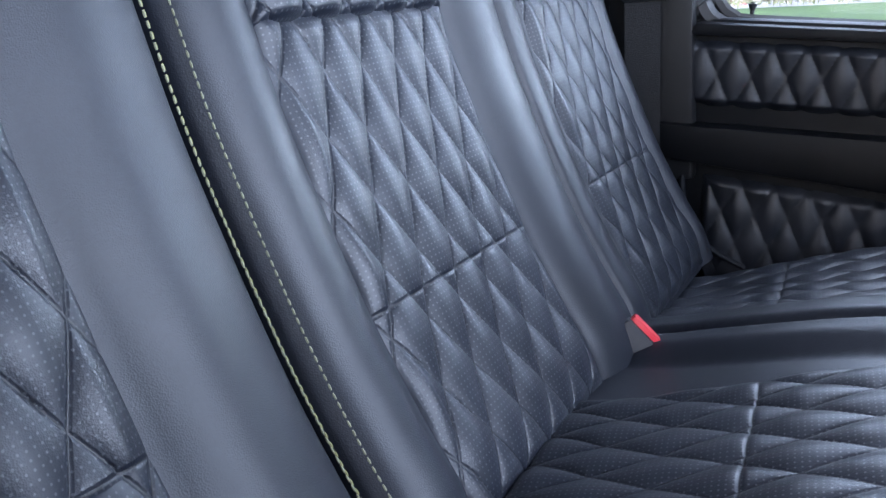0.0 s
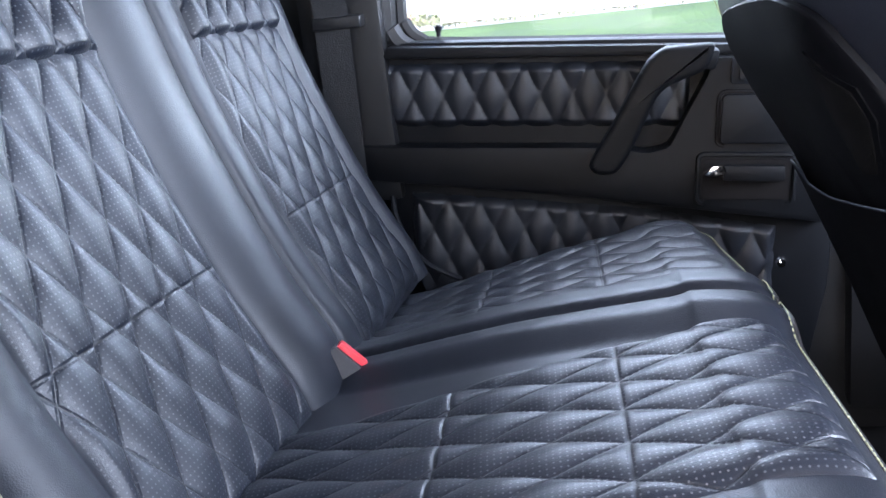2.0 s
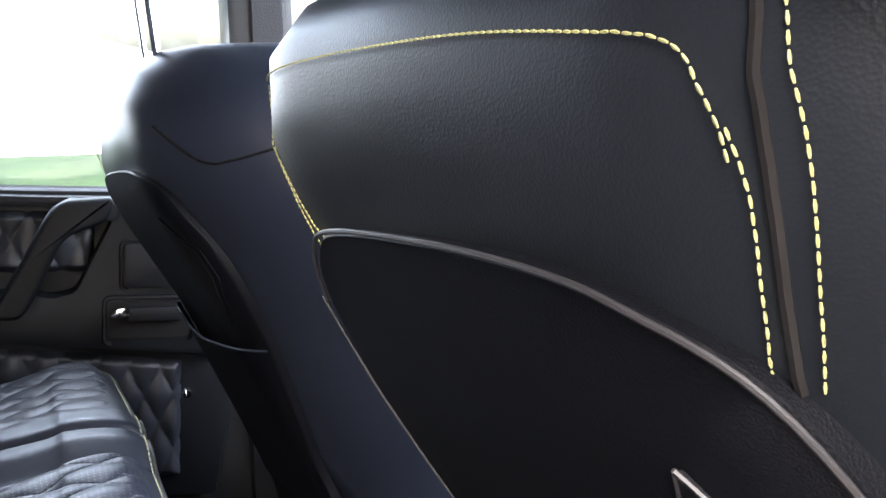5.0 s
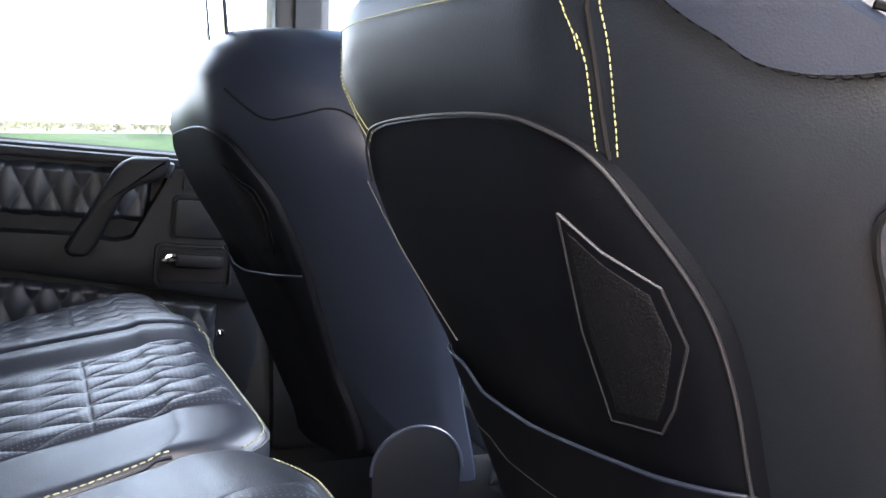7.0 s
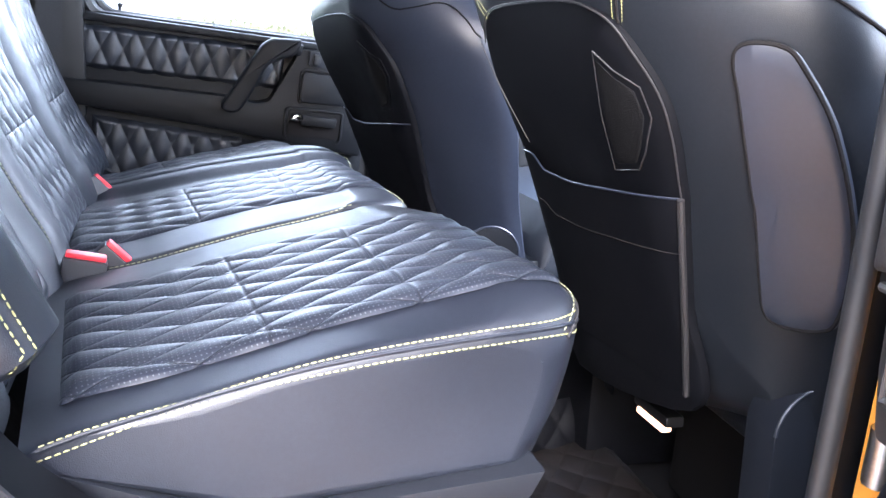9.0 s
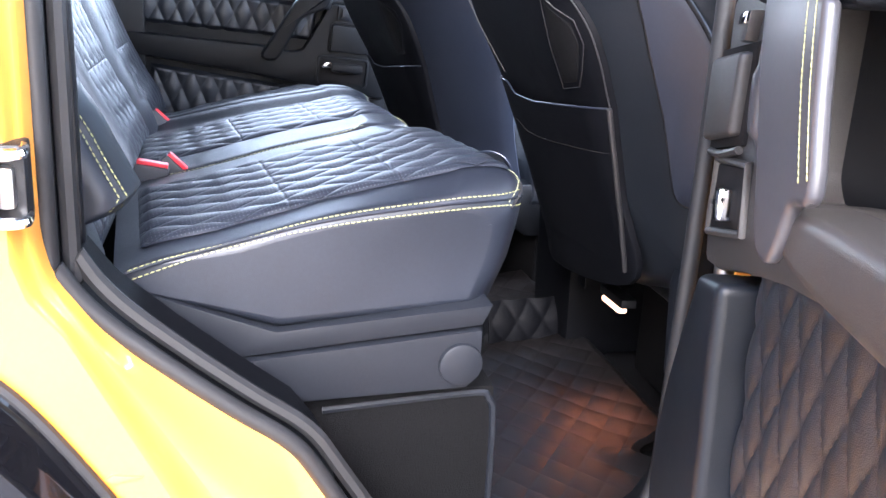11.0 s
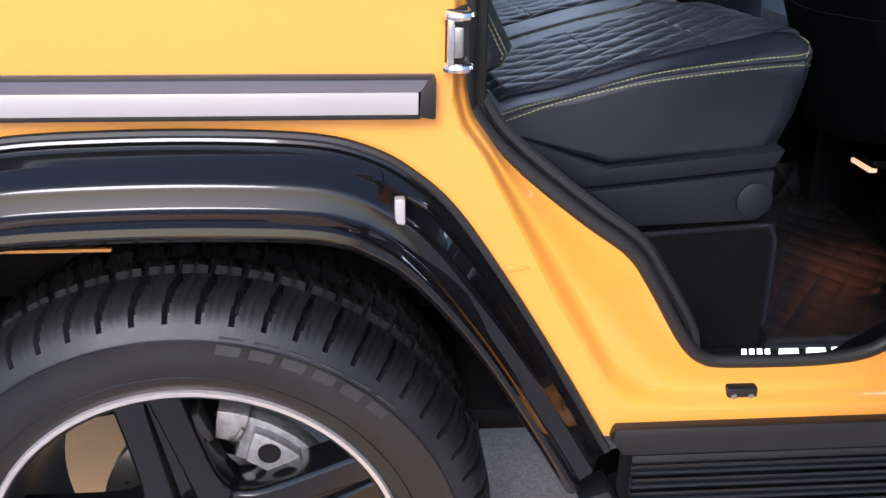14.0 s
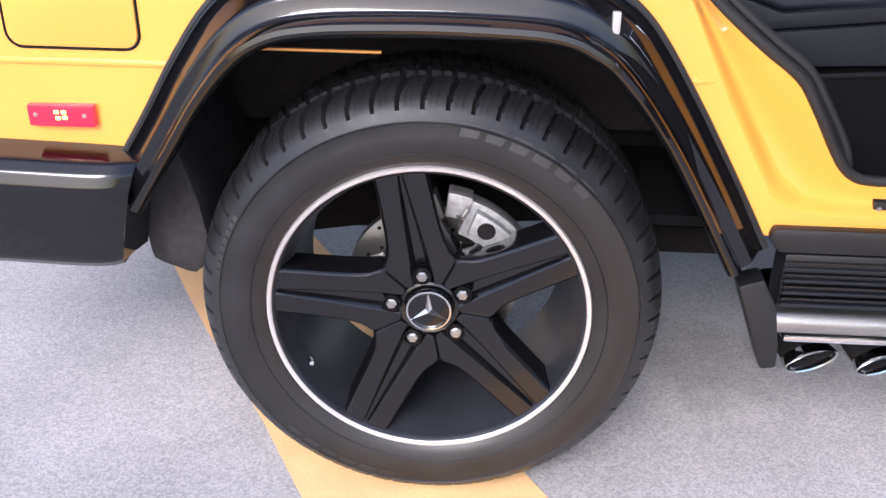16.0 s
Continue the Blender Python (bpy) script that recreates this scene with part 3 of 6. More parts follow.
# door jamb: a recessed, rounded step from the skin to the seal
jamb_out = [p for p in STEP]
jamb_mid = [(0.340, 1.95), (0.339, 1.03), (0.348, 0.99), (0.378, 0.95), (0.47, 0.80), (0.555, 0.655), (0.60, 0.618), (0.66, 0.609), (1.30, 0.609)]
skin_between(jamb_out, jamb_mid, 0.0, 0.022, 160, YELLOW, "jamb_step", car)
seal_low = [p for p in SEAL if p[0] <= 0.93][:13] + [(1.30, 0.633)]
skin_between(jamb_mid, seal_low, 0.022, 0.052, 160, YELLOW, "door_jamb", car)
# body crease, and sill strip under the door
part("crease", prism([(0.400, 0.803), (0.428, 0.809), (0.400, 0.813), (0.392, 0.808)], -0.004, 0.004, "y", 0.002), YELLOW, car)
part("crease", prism([(rear, 1.199), (0.318, 1.199), (0.322, 1.202), (0.318, 1.205), (rear, 1.205)], -0.0025, 0.002, "y", 0.0015), YELLOW, car)
part("arch_lip", box(-0.285, -0.080, 0.030, 0.036, 0.826, 0.830), YELLOW, car, smooth=False)
part("crease", prism([(rear, 0.803), (-0.412, 0.803), (-0.405, 0.809), (-0.410, 0.813), (rear, 0.813)], -0.004, 0.004, "y", 0.003), YELLOW, car)
part("sill_panel", prism([(0.535, 0.566), (1.35, 0.566), (1.35, 0.590), (0.64, 0.590), (0.575, 0.600), (0.538, 0.627), (0.525, 0.60)], 0.0012, 0.03, "y"), YELLOW, car)
# door seal and inner lip
sl = smooth_line([(x, 0.052, z) for x, z in SEAL], 5)
part("door_seal", tube(sl, 0.0095, 10), RUBBER, car, "black rubber door seal")
sl2 = smooth_line([(x + (0.016 if i < 9 else (0.0 if i < 12 else 0.022)), 0.075, z + (0.006 if i < 9 else (-0.032 if i < 13 else 0.0))) for i, (x, z) in enumerate(SEAL)], 5)
part("inner_seal", tube(sl2, 0.009, 8), RUBBER, car)
# inner walls of the door frame
la, fa = rail(SEAL)
def frame_wall(u, v):
    p, nn = fa(u * la)
    lean = 0.105 * v * max(0.0, min(1.0, (p.x - 0.955) / 0.025)) * max(0.0, min(1.0, (p.y - 0.66) / 0.10))
    return (p.x + nn.x * 0.012 * v + lean, 0.06 + 0.10 * v, p.y + nn.y * 0.012 * v - (0.085 * v if p.y < 0.70 else 0.085 * v * max(0, 1 - (p.y - 0.70) / 0.06)))
part("door_frame_lining", sheet(frame_wall, 160, 4), PANEL_VINYL, car, "black plastic door frame lining")
# latch striker with a chrome guard on the jamb, and the small lock plate on the sill
st = bmesh.new()
add_box(st, 0.318, 0.346, -0.004, 0.03, 1.052, 1.122, 0.004)
part("striker_plate", st, PLASTIC, car, "black striker recess")
for z in (1.060, 1.117):
    part("striker_bar", tube(smooth_line([(0.343, 0.01, z), (0.345, -0.012, z), (0.336, -0.020, z), (0.322, -0.018, z), (0.318, -0.008, z)], 5), 0.0052, 8), CHROME, car, "chrome striker bar")
part("striker_post", box(0.319, 0.327, -0.022, -0.010, 1.062, 1.116, 0.003), CHROME, car)
part("striker_block", box(0.324, 0.338, -0.014, 0.0, 1.070, 1.105, 0.004), STEEL, car)
part("striker_block", box(0.710, 0.752, 0.012, 0.034, 0.594, 0.614, 0.003), PLASTIC, car, "black bolted lock plate on the sill")
for x in (0.719, 0.743):
    part("bolt", merge(bmesh.new(), revolve([(0.0, -0.003), (0.004, -0.002), (0.0045, 0.0), (0.0045, 0.006)], 8), Matrix.Translation((x, 0.012, 0.602))), STEEL, car)

part("stop_pin", merge(bmesh.new(), revolve([(0.0, -0.010), (0.005, -0.009), (0.0075, -0.004), (0.0075, 0.012)], 16), Matrix.Translation((0.395, 0.162, 0.921))), SILVER, car, "small pale stop pin beside the seal")

# rubbing strip
strip = thing("rubbing_strip", "grey rubbing strip with a bright silver insert along the body side", "trim")
part("backing", prism([(rear, 1.006), (0.306, 1.006), (0.306, 1.050), (rear, 1.050)], -0.010, -0.0005, "y", 0.002), PLASTIC, strip)
def strip_top(u, v):
    x = rear + (0.306 - rear) * u
    y = -0.026 + 0.0255 * v
    return (min(x, 0.290 + 0.016 * v), y, 1.037 + 0.014 * v)
part("top_moulding", sheet(strip_top, 60, 4), TRIM_GREY, strip, "light grey upper moulding")
part("end_cap", prism([(0.288, 1.007), (0.307, 1.004), (0.307, 1.051), (0.290, 1.037)], -0.024, -0.001, "y", 0.002), PLASTIC, strip)
part("lower_moulding", box(rear, 0.290, -0.022, -0.001, 1.004, 1.010, 0.002), PLASTIC, strip)
part("insert", box(rear, 0.288, -0.0265, -0.008, 1.0105, 1.0365, 0.0025), SILVER, strip, "silver insert")

# fuel flap
def rounded(x0, x1, z0, z1, r, n=6):
    out = []
    for cx, cz, a0 in ((x1 - r, z0 + r, -90), (x1 - r, z1 - r, 0), (x0 + r, z1 - r, 90), (x0 + r, z0 + r, 180)):
        out += [(cx + r * math.cos(radians(a0 + 90 * k / n)), cz + r * math.sin(radians(a0 + 90 * k / n))) for k in range(n + 1)]
    return out
flap_gap = [(x, -0.0006, z) for x, z in rounded(-0.655, -0.446, 0.829, 0.99, 0.025)]
part("fuel_flap_gap", tube(flap_gap + flap_gap[:1], 0.0022, 6, caps=False), UNDERBODY, car, "dark gap round the fuel flap")
part("fuel_flap", prism(rounded(-0.652, -0.449, 0.832, 0.987, 0.023), -0.003, 0.001, "y", 0.0015), YELLOW, car)

# side marker lamp
lamp = thing("marker_lamp", "red side marker lamp lit on the yellow body", "lamp")
part("lens", prism([(-0.639, 0.704), (-0.532, 0.704), (-0.531, 0.742), (-0.639, 0.740)], -0.014, 0.0, "y", 0.004), RED_LENS, lamp)
for x in (-0.626, -0.547):
    part("screw", merge(bmesh.new(), revolve([(0.0, -0.002), (0.0035, -0.0015), (0.004, 0.001)], 8), Matrix.Translation((x, -0.0142, 0.724))), STEEL, lamp)
for dx, dz in ((-0.006, 0.005), (0.006, 0.005), (-0.004, -0.005), (0.007, -0.004)):
    part("bulb", box(-0.586 + dx - 0.004, -0.586 + dx + 0.004, -0.0155, -0.010, 0.724 + dz - 0.003, 0.724 + dz + 0.003, 0.001), LENS_GLOW, lamp)

# wheel-arch flare: a swept section that widens over the top
LA, AT = rail(ARCH_LINE)
SECT = [(0.0, 0.002), (0.0, -0.010), (0.006, -0.013), (0.012, -0.009), (0.017, -0.013), (0.026, -0.026), (0.039, -0.043), (0.042, -0.0475), (0.045, -0.050), (0.049, -0.0512), (0.068, -0.054), (0.071, -0.056),
        (0.074, -0.062), (0.078, -0.071), (0.083, -0.078), (0.091, -0.080), (0.100, -0.075), (0.107, -0.063), (0.110, -0.046), (0.108, -0.030), (0.102, -0.010), (0.095, 0.05)]
def flare_point(u, k):
    p, nn = AT(u * LA)
    d, y = SECT[k]
    wide = 0.66 + 0.34 * math.exp(-((u - 0.47) / 0.27) ** 4)
    tall = 0.72 + 0.28 * math.exp(-((u - 0.47) / 0.36) ** 4)
    end = 1.0
    q = p - nn * d * wide * end
    return (q.x, y * tall if k > 2 else y, q.y)
NF = 150
fl = sheet(lambda u, v: flare_point(u, min(int(round(v * (len(SECT) - 1))), len(SECT) - 1)), NF, len(SECT) - 1)
flare = part("wheel_arch_flare", fl, GLOSS_BLACK, car, "glossy black wheel arch flare")
for u in (0.0, 1.0):
    cap = bmesh.new()
    cap.faces.new([cap.verts.new(flare_point(u, k)) for k in range(2, len(SECT))])
    part("flare_end", cap, PLASTIC, car)
edge = [(AT(i / 120 * LA)[0].x, -0.006, AT(i / 120 * LA)[0].y) for i in range(121)]
part("flare_edge_strip", tube(edge, 0.0065, 8), RUBBER, car, "black rubber edge strip")
part("flare_tab", box(0.260, 0.272, -0.050, -0.036, 0.888, 0.920, 0.003), SILVER, car, "small pale tab on the flare")
# wheel housing behind it
def housing(u, v):
    p, nn = AT(u * LA)
    c = Vector((0.01, 0.42))
    q = Vector((p.x, p.y)) - Vector((nn.x, nn.y)) * 0.085 * (0.7 + 0.3 * math.exp(-((u - 0.47) / 0.27) ** 4))
    return (q.x, 0.05 + 0.40 * v, q.y + 0.01 * v)
part("wheel_housing", sheet(housing, 80, 6), HOUSING_FELT, car, "black wheel housing liner")
part("housing_wall", prism([(p[0], p[1]) for p in ARCH_LINE[::3]] + [(0.56, 0.5), (-0.56, 0.5)], 0.44, 0.47, "y"), HOUSING_FELT, car)
part("rear_liner", prism([(-0.52, 0.64), (-0.43, 0.66), (-0.40, 0.55), (-0.385, 0.45), (-0.42, 0.40), (-0.50, 0.43)], 0.05, 0.42, "y", 0.02), HOUSING_FELT, car, "black rear arch liner")
part("chassis_rail", box(-1.0, 1.6, 0.42, 0.52, 0.44, 0.56, 0.01), UNDERBODY, car)
part("cross_member", box(0.30, 0.62, 0.30, 0.44, 0.355, 0.415, 0.01), UNDERBODY, car)
part("inner_shield", prism([(-0.50, 0.62), (0.22, 0.62), (0.22, 0.33), (-0.20, 0.30), (-0.50, 0.25)], 0.475, 0.50, "y", 0.004), UNDERBODY, car, "black inner shield behind the wheel")
part("rear_axle", merge(bmesh.new(), tube([(0.0, 0.2, 0.395), (0.0, 1.5, 0.395)], 0.055, 12)), UNDERBODY, car)

# rear bumper corner
bp = bmesh.new()
BUMP = [(0.0, 0.670), (-0.052, 0.657), (-0.067, 0.642), (-0.074, 0.622), (-0.075, 0.602), (-0.064, 0.535), (-0.048, 0.475), (-0.036, 0.462), (0.05, 0.460)]
def bumper(u, v):
    k = min(int(round(v * 40)), 40) / 40 * (len(BUMP) - 1)
    i = min(int(k), len(BUMP) - 2)
    y = BUMP[i][0] + (BUMP[i + 1][0] - BUMP[i][0]) * (k - i)
    z = BUMP[i][1] + (BUMP[i + 1][1] - BUMP[i][1]) * (k - i)
    slope = -0.055 * (0.67 - z) / 0.2
    x0 = -1.15
    x1 = -0.462 + slope
    return (x0 + (x1 - x0) * u, y + 0.02 * u ** 30, z - 0.018 * u + 0.018)
sheet(bumper, 40, 40, bm=bp)
cap = [bp.verts.new(bumper(1.0, v / 12)) for v in range(13)] + [bp.verts.new((-0.50, 0.05, 0.47)), bp.verts.new((-0.465, 0.05, 0.65))]
bp.faces.new(cap)
part("rear_bumper", bp, GLOSS_BLACK, car, "glossy black rear bumper corner")

# running board with ribbed treads and a bright edge, its bracket and the twin side pipes
board = thing("running_board", "black ribbed running board with polished steel edge", "step")
part("top_rail", prism([(0.553, 0.573), (1.6, 0.573), (1.6, 0.530), (0.566, 0.530), (0.548, 0.556)], -0.016, 0.02, "y", 0.005), PLASTIC, board)
part("tread_plate", box(0.580, 1.6, -0.010, 0.05, 0.425, 0.526, 0.008), PLASTIC, board)
for k in range(8):
    part("rib", box(0.582, 1.6, -0.016 - 0.0012 * k, -0.006, 0.509 - 0.0105 * k, 0.5145 - 0.0105 * k, 0.0015), GREY_PLASTIC if k % 2 else GLOSS_BLACK, board)
part("steel_edge", tube([(0.580, -0.010, 0.402), (1.6, -0.010, 0.402)], 0.0225, 16), STEEL, board, "polished steel edge tube")
part("lower_lip", box(0.600, 1.6, -0.024, 0.02, 0.366, 0.376, 0.003), CHROME, board, "bright lower lip")
part("end_bracket", prism([(0.505, 0.478), (0.545, 0.492), (0.574, 0.44), (0.590, 0.36), (0.592, 0.322), (0.566, 0.318)], -0.040, 0.01, "y", 0.006), PLASTIC, board, "black end bracket")
for x in (0.672, 0.795):
    pipe = thing("exhaust_pipe", "slanted chrome side exhaust tip under the running board", "exhaust", "side exhaust tips")
    ax = Vector((0.28, -0.80, -0.30)).normalized()
    c = Vector((x, 0.020, 0.300))
    outer = bmesh.new()
    e1 = Vector((1, 0.25, 0.1)).normalized()
    e2 = ax.cross(e1).normalized()
    e1 = e2.cross(ax)
    rings = []
    for rr, dd in ((0.036, 0.20), (0.038, 0.03), (0.045, 0.004), (0.0455, 0.0), (0.0445, -0.002), (0.0415, 0.0), (0.0405, 0.008)):
        ring = []
        for k in range(28):
            a = 2 * math.pi * k / 28
            p = c + (e1 * math.cos(a) * 1.15 + e2 * math.sin(a) * 0.62) * rr - ax * dd
            ring.append(outer.verts.new(p))
        rings.append(ring)
    for a, b in zip(rings, rings[1:]):
        for k in range(28):
            outer.faces.new((a[k], a[(k + 1) % 28], b[(k + 1) % 28], b[k]))
    bore = bmesh.new()
    wall = [[bore.verts.new(c + (e1 * math.cos(2 * math.pi * k / 28) * 1.15 + e2 * math.sin(2 * math.pi * k / 28) * 0.62) * 0.0405 - ax * dd) for k in range(28)] for dd in (0.008, 0.06, 0.16)]
    for a, b in zip(wall, wall[1:]):
        for k in range(28):
            bore.faces.new((a[k], a[(k + 1) % 28], b[(k + 1) % 28], b[k]))
    bore.faces.new(wall[-1])
    part("bore", bore, UNDERBODY, pipe, "dark bore")
    part("tip", outer, CHROME, pipe)

# ---- the shell round the cabin ----
part("roof", box(rear, 2.05, 0.02, 1.78, 1.88, 1.93, 0.02), YELLOW, car)
part("headliner", box(rear + 0.03, 2.0, 0.06, 1.74, 1.855, 1.878, 0.005), HEADLINER, car, "black headliner")
part("cab_floor", box(0.30, 2.2, 0.10, 1.73, 0.515, 0.535), CARPET, car, "black carpeted cabin floor", smooth=False)
part("tail_wall", box(rear, rear + 0.03, 0.02, 1.78, 0.6, 1.28), PLASTIC, car, smooth=False)
part("load_floor", box(rear, 0.40, 0.48, 1.74, 0.74, 0.76), CARPET, car, smooth=False)
part("load_floor", box(rear, -0.54, 0.06, 0.475, 0.74, 0.76), CARPET, car, smooth=False)
part("wheel_box", box(-0.5, 0.33, 0.02, 0.14, 0.998, 1.24), PLASTIC, car, "inner quarter lining", smooth=False)
part("quarter_pillar_lining", box(0.12, 0.33, 0.02, 0.14, 1.24, 1.88), PLASTIC, car, smooth=False)
part("left_lining", box(rear, 2.0, 1.722, 1.758, 0.50, 1.115), PLASTIC, car, "black inner side lining", smooth=False)
part("dash_wall", box(2.02, 2.06, 0.06, 1.74, 0.55, 1.28), PLASTIC, car, smooth=False)
part("front_bonnet", box(2.06, 3.3, 0.10, 1.70, 0.6, 1.22, 0.04), YELLOW, car)
for y0, y1 in ((0.02, 0.06), (1.74, 1.78)):
    part("front_pillar", prism([(2.0, 1.25), (2.07, 1.25), (1.95, 1.90), (1.88, 1.90)], y0, y1, "y"), YELLOW, car)
part("front_door", box(1.09, 2.02, 0.0, 0.09, 0.56, 1.24, 0.008), YELLOW, car)
part("front_door_left", box(1.10, 2.02, 1.765, 1.80, 0.56, 1.14, 0.008), YELLOW, car)
part("front_door_lining", box(1.09, 2.0, 0.095, 0.125, 0.58, 1.235, 0.01), PLASTIC, car)
part("rocker_wall", box(0.96, 2.0, 0.035, 0.10, 0.50, 0.615), PLASTIC, car, smooth=False)
part("dashboard", prism([(1.70, 0.80), (1.66, 0.98), (1.74, 1.14), (2.02, 1.20), (2.02, 0.70)], 0.10, 1.70, "y", 0.02), PLASTIC, car, "black dashboard")
part("centre_console", prism([(1.16, 0.536), (1.15, 0.80), (1.20, 0.845), (1.60, 0.84), (1.75, 0.92), (1.75, 0.536)], 0.775, 0.975, "y", 0.02), PANEL_VINYL, car, "black centre console between the front seats")
# centre pillar on the open side, with seal and yellow edge
part("centre_pillar", prism([(0.994, 0.055), (1.12, 0.055), (1.12, 0.150), (1.094, 0.150)], 0.58, 1.9, "z", 0.008), LINING, car, "black lined centre pillar")
part("pillar_skin", prism([(1.012, 0.58), (1.088, 0.58), (1.088, 1.9), (1.002, 1.9), (1.014, 1.2)], 0.005, 0.048, "y", 0.006), YELLOW, car)
part("rear_pillar_lining", prism([(0.20, 0.93), (0.372, 0.955), (0.366, 1.9), (0.20, 1.9)], 0.135, 0.165, "y", 0.008), PLASTIC, car, "black rear pillar lining")
# left side: pillars, rails and glass
part("left_lower_side", box(rear, 1.1, 1.76, 1.80, 0.50, 1.12), YELLOW, car, smooth=False)
part("left_rear_pillar", prism([(-0.12, 1.10), (0.345, 1.10), (0.372, 1.2), (0.372, 1.9), (-0.12, 1.9)], 1.70, 1.79, "y", 0.01), PLASTIC, car, "black lined rear pillar")
part("left_centre_pillar", prism([(0.985, 0.58), (1.085, 0.58), (1.085, 1.9), (0.985, 1.9)], 1.69, 1.79, "y", 0.012), PLASTIC, car, "black lined centre pillar")
part("left_roof_rail", box(rear, 2.0, 1.70, 1.79, 1.72, 1.9, 0.02), PLASTIC, car)
part("right_roof_rail", box(rear, 2.0, 0.02, 0.14, 1.74, 1.9, 0.02), PLASTIC, car)
part("tail_glass", box(rear, rear + 0.006, 0.06, 1.74, 1.28, 1.86), TINTED, car, "dark tinted tail glass", smooth=False)
part("quarter_glass", box(rear, 0.12, 0.024, 0.030, 1.26, 1.76), TINTED, car, "dark tinted quarter glass", smooth=False)
part("quarter_glass", box(rear, -0.12, 1.762, 1.768, 1.12, 1.76), TINTED, car, "dark tinted quarter glass", smooth=False)
gl = part("side_glass", box(0.36, 0.99, 1.752, 1.757, 1.10, 1.74), GLASS, car, smooth=False)
gl.visible_shadow = False


# ---- the wheel ----
HUB = Vector((0.0, 0.0, 0.395))
wheel = thing("wheel", "black five-spoke alloy wheel with a bright machined lip and road tyre", "wheel", m=Matrix.Translation(HUB))
PROF = [(0.268, -0.020), (0.272, -0.034), (0.278, -0.040), (0.290, -0.046), (0.310, -0.052), (0.330, -0.053), (0.346, -0.050), (0.352, -0.0515), (0.356, -0.048), (0.368, -0.040), (0.379, -0.030),
        (0.386, -0.020), (0.391, -0.010), (0.3945, 0.002), (0.396, 0.014), (0.397, 0.026), (0.398, 0.036), (0.398, 0.044), (0.398, 0.052), (0.398, 0.060), (0.398, 0.072), (0.398, 0.084), (0.398, 0.096),
        (0.398, 0.108), (0.398, 0.120), (0.398, 0.132), (0.398, 0.144), (0.397, 0.16), (0.396, 0.18), (0.391, 0.20), (0.38, 0.218), (0.34, 0.235), (0.272, 0.215)]
NB = 60


def tread(a, k, r, y):
    """Cuts the shoulder slots, sipes and the two long grooves into the tyre."""
    if r < 0.3685:
        return r, y
    d = 0.0
    lean = (y - 0.01) * 1.2 + (0.10 * max(0, y - 0.045))
    f = (a * NB / (2 * math.pi) + lean * 4.0) % 1.0
    if y < 0.044:
        if f < 0.16:
            d = 0.0105 * min(1, (y + 0.044) / 0.012)
        elif (0.50 < f < 0.56 or 0.75 < f < 0.81) and y > -0.028:
            d = 0.003
    elif 0.044 <= y <= 0.052 or 0.096 <= y <= 0.108:
        d = 0.008
    elif y < 0.15:
        g2 = (a * NB / (2 * math.pi) - (y - 0.05) * 9.0) % 1.0
        d = 0.0075 if g2 < 0.20 else (0.003 if 0.55 < g2 < 0.60 else 0.0)
    else:
        d = 0.008 if f < 0.2 else 0.0
    return r - d, y


part("tyre", revolve(PROF, NB * 16, wobble=tread), TYRE, wheel, "black road tyre with a blocky tread")
# raised marks and ribs on the side wall
for a0, a1, r0, r1, n in ((44, 84, 0.336, 0.358, 6), (224, 262, 0.336, 0.358, 6), (150, 170, 0.352, 0.362, 8), (-10, 12, 0.348, 0.358, 7)):
    for k in range(n):
        s0 = a0 + (a1 - a0) * k / n
        s1 = s0 + (a1 - a0) / n * 0.72
        quad = [(s0, r0), (s1, r0), (s1 - 0.5, r1), (s0 - 0.5, r1)]
        mark = bmesh.new()
        vs = [[mark.verts.new((rr * math.cos(radians(q)), -0.0525 + 0.385 * max(0, rr - 0.345) + lift, rr * math.sin(radians(q)))) for q, rr in quad] for lift in (0.0004, -0.0008)]
        mark.faces.new(vs[1])
        for i in range(4):
            mark.faces.new((vs[0][i], vs[0][(i + 1) % 4], vs[1][(i + 1) % 4], vs[1][i]))
        part("sidewall_mark", mark, RAISED_RUBBER, wheel, "raised plain mark on the tyre wall", smooth=False)
for rr, yy in ((0.352, -0.0520), (0.300, -0.0495)):
    part("sidewall_rib", revolve([(rr - 0.0015, yy + 0.001), (rr, yy - 0.0012), (rr + 0.0015, yy + 0.001)], 160), TYRE, wheel)
# rim: bright lip, dark barrel with the sky's reflection in its colour
part("rim_lip", revolve([(0.2660, -0.0395), (0.2677, -0.0415), (0.2735, -0.0425), (0.2755, -0.038), (0.276, -0.030)], 180), ALU, wheel, "bright machined rim lip")
part("rim_barrel", revolve([(0.2655, -0.0400), (0.2615, -0.036), (0.2600, -0.028), (0.258, -0.020), (0.250, 0.0), (0.246, 0.02), (0.240, 0.09), (0.236, 0.19), (0.262, 0.21)], 140), LIT_BARREL, wheel, "satin black rim barrel")


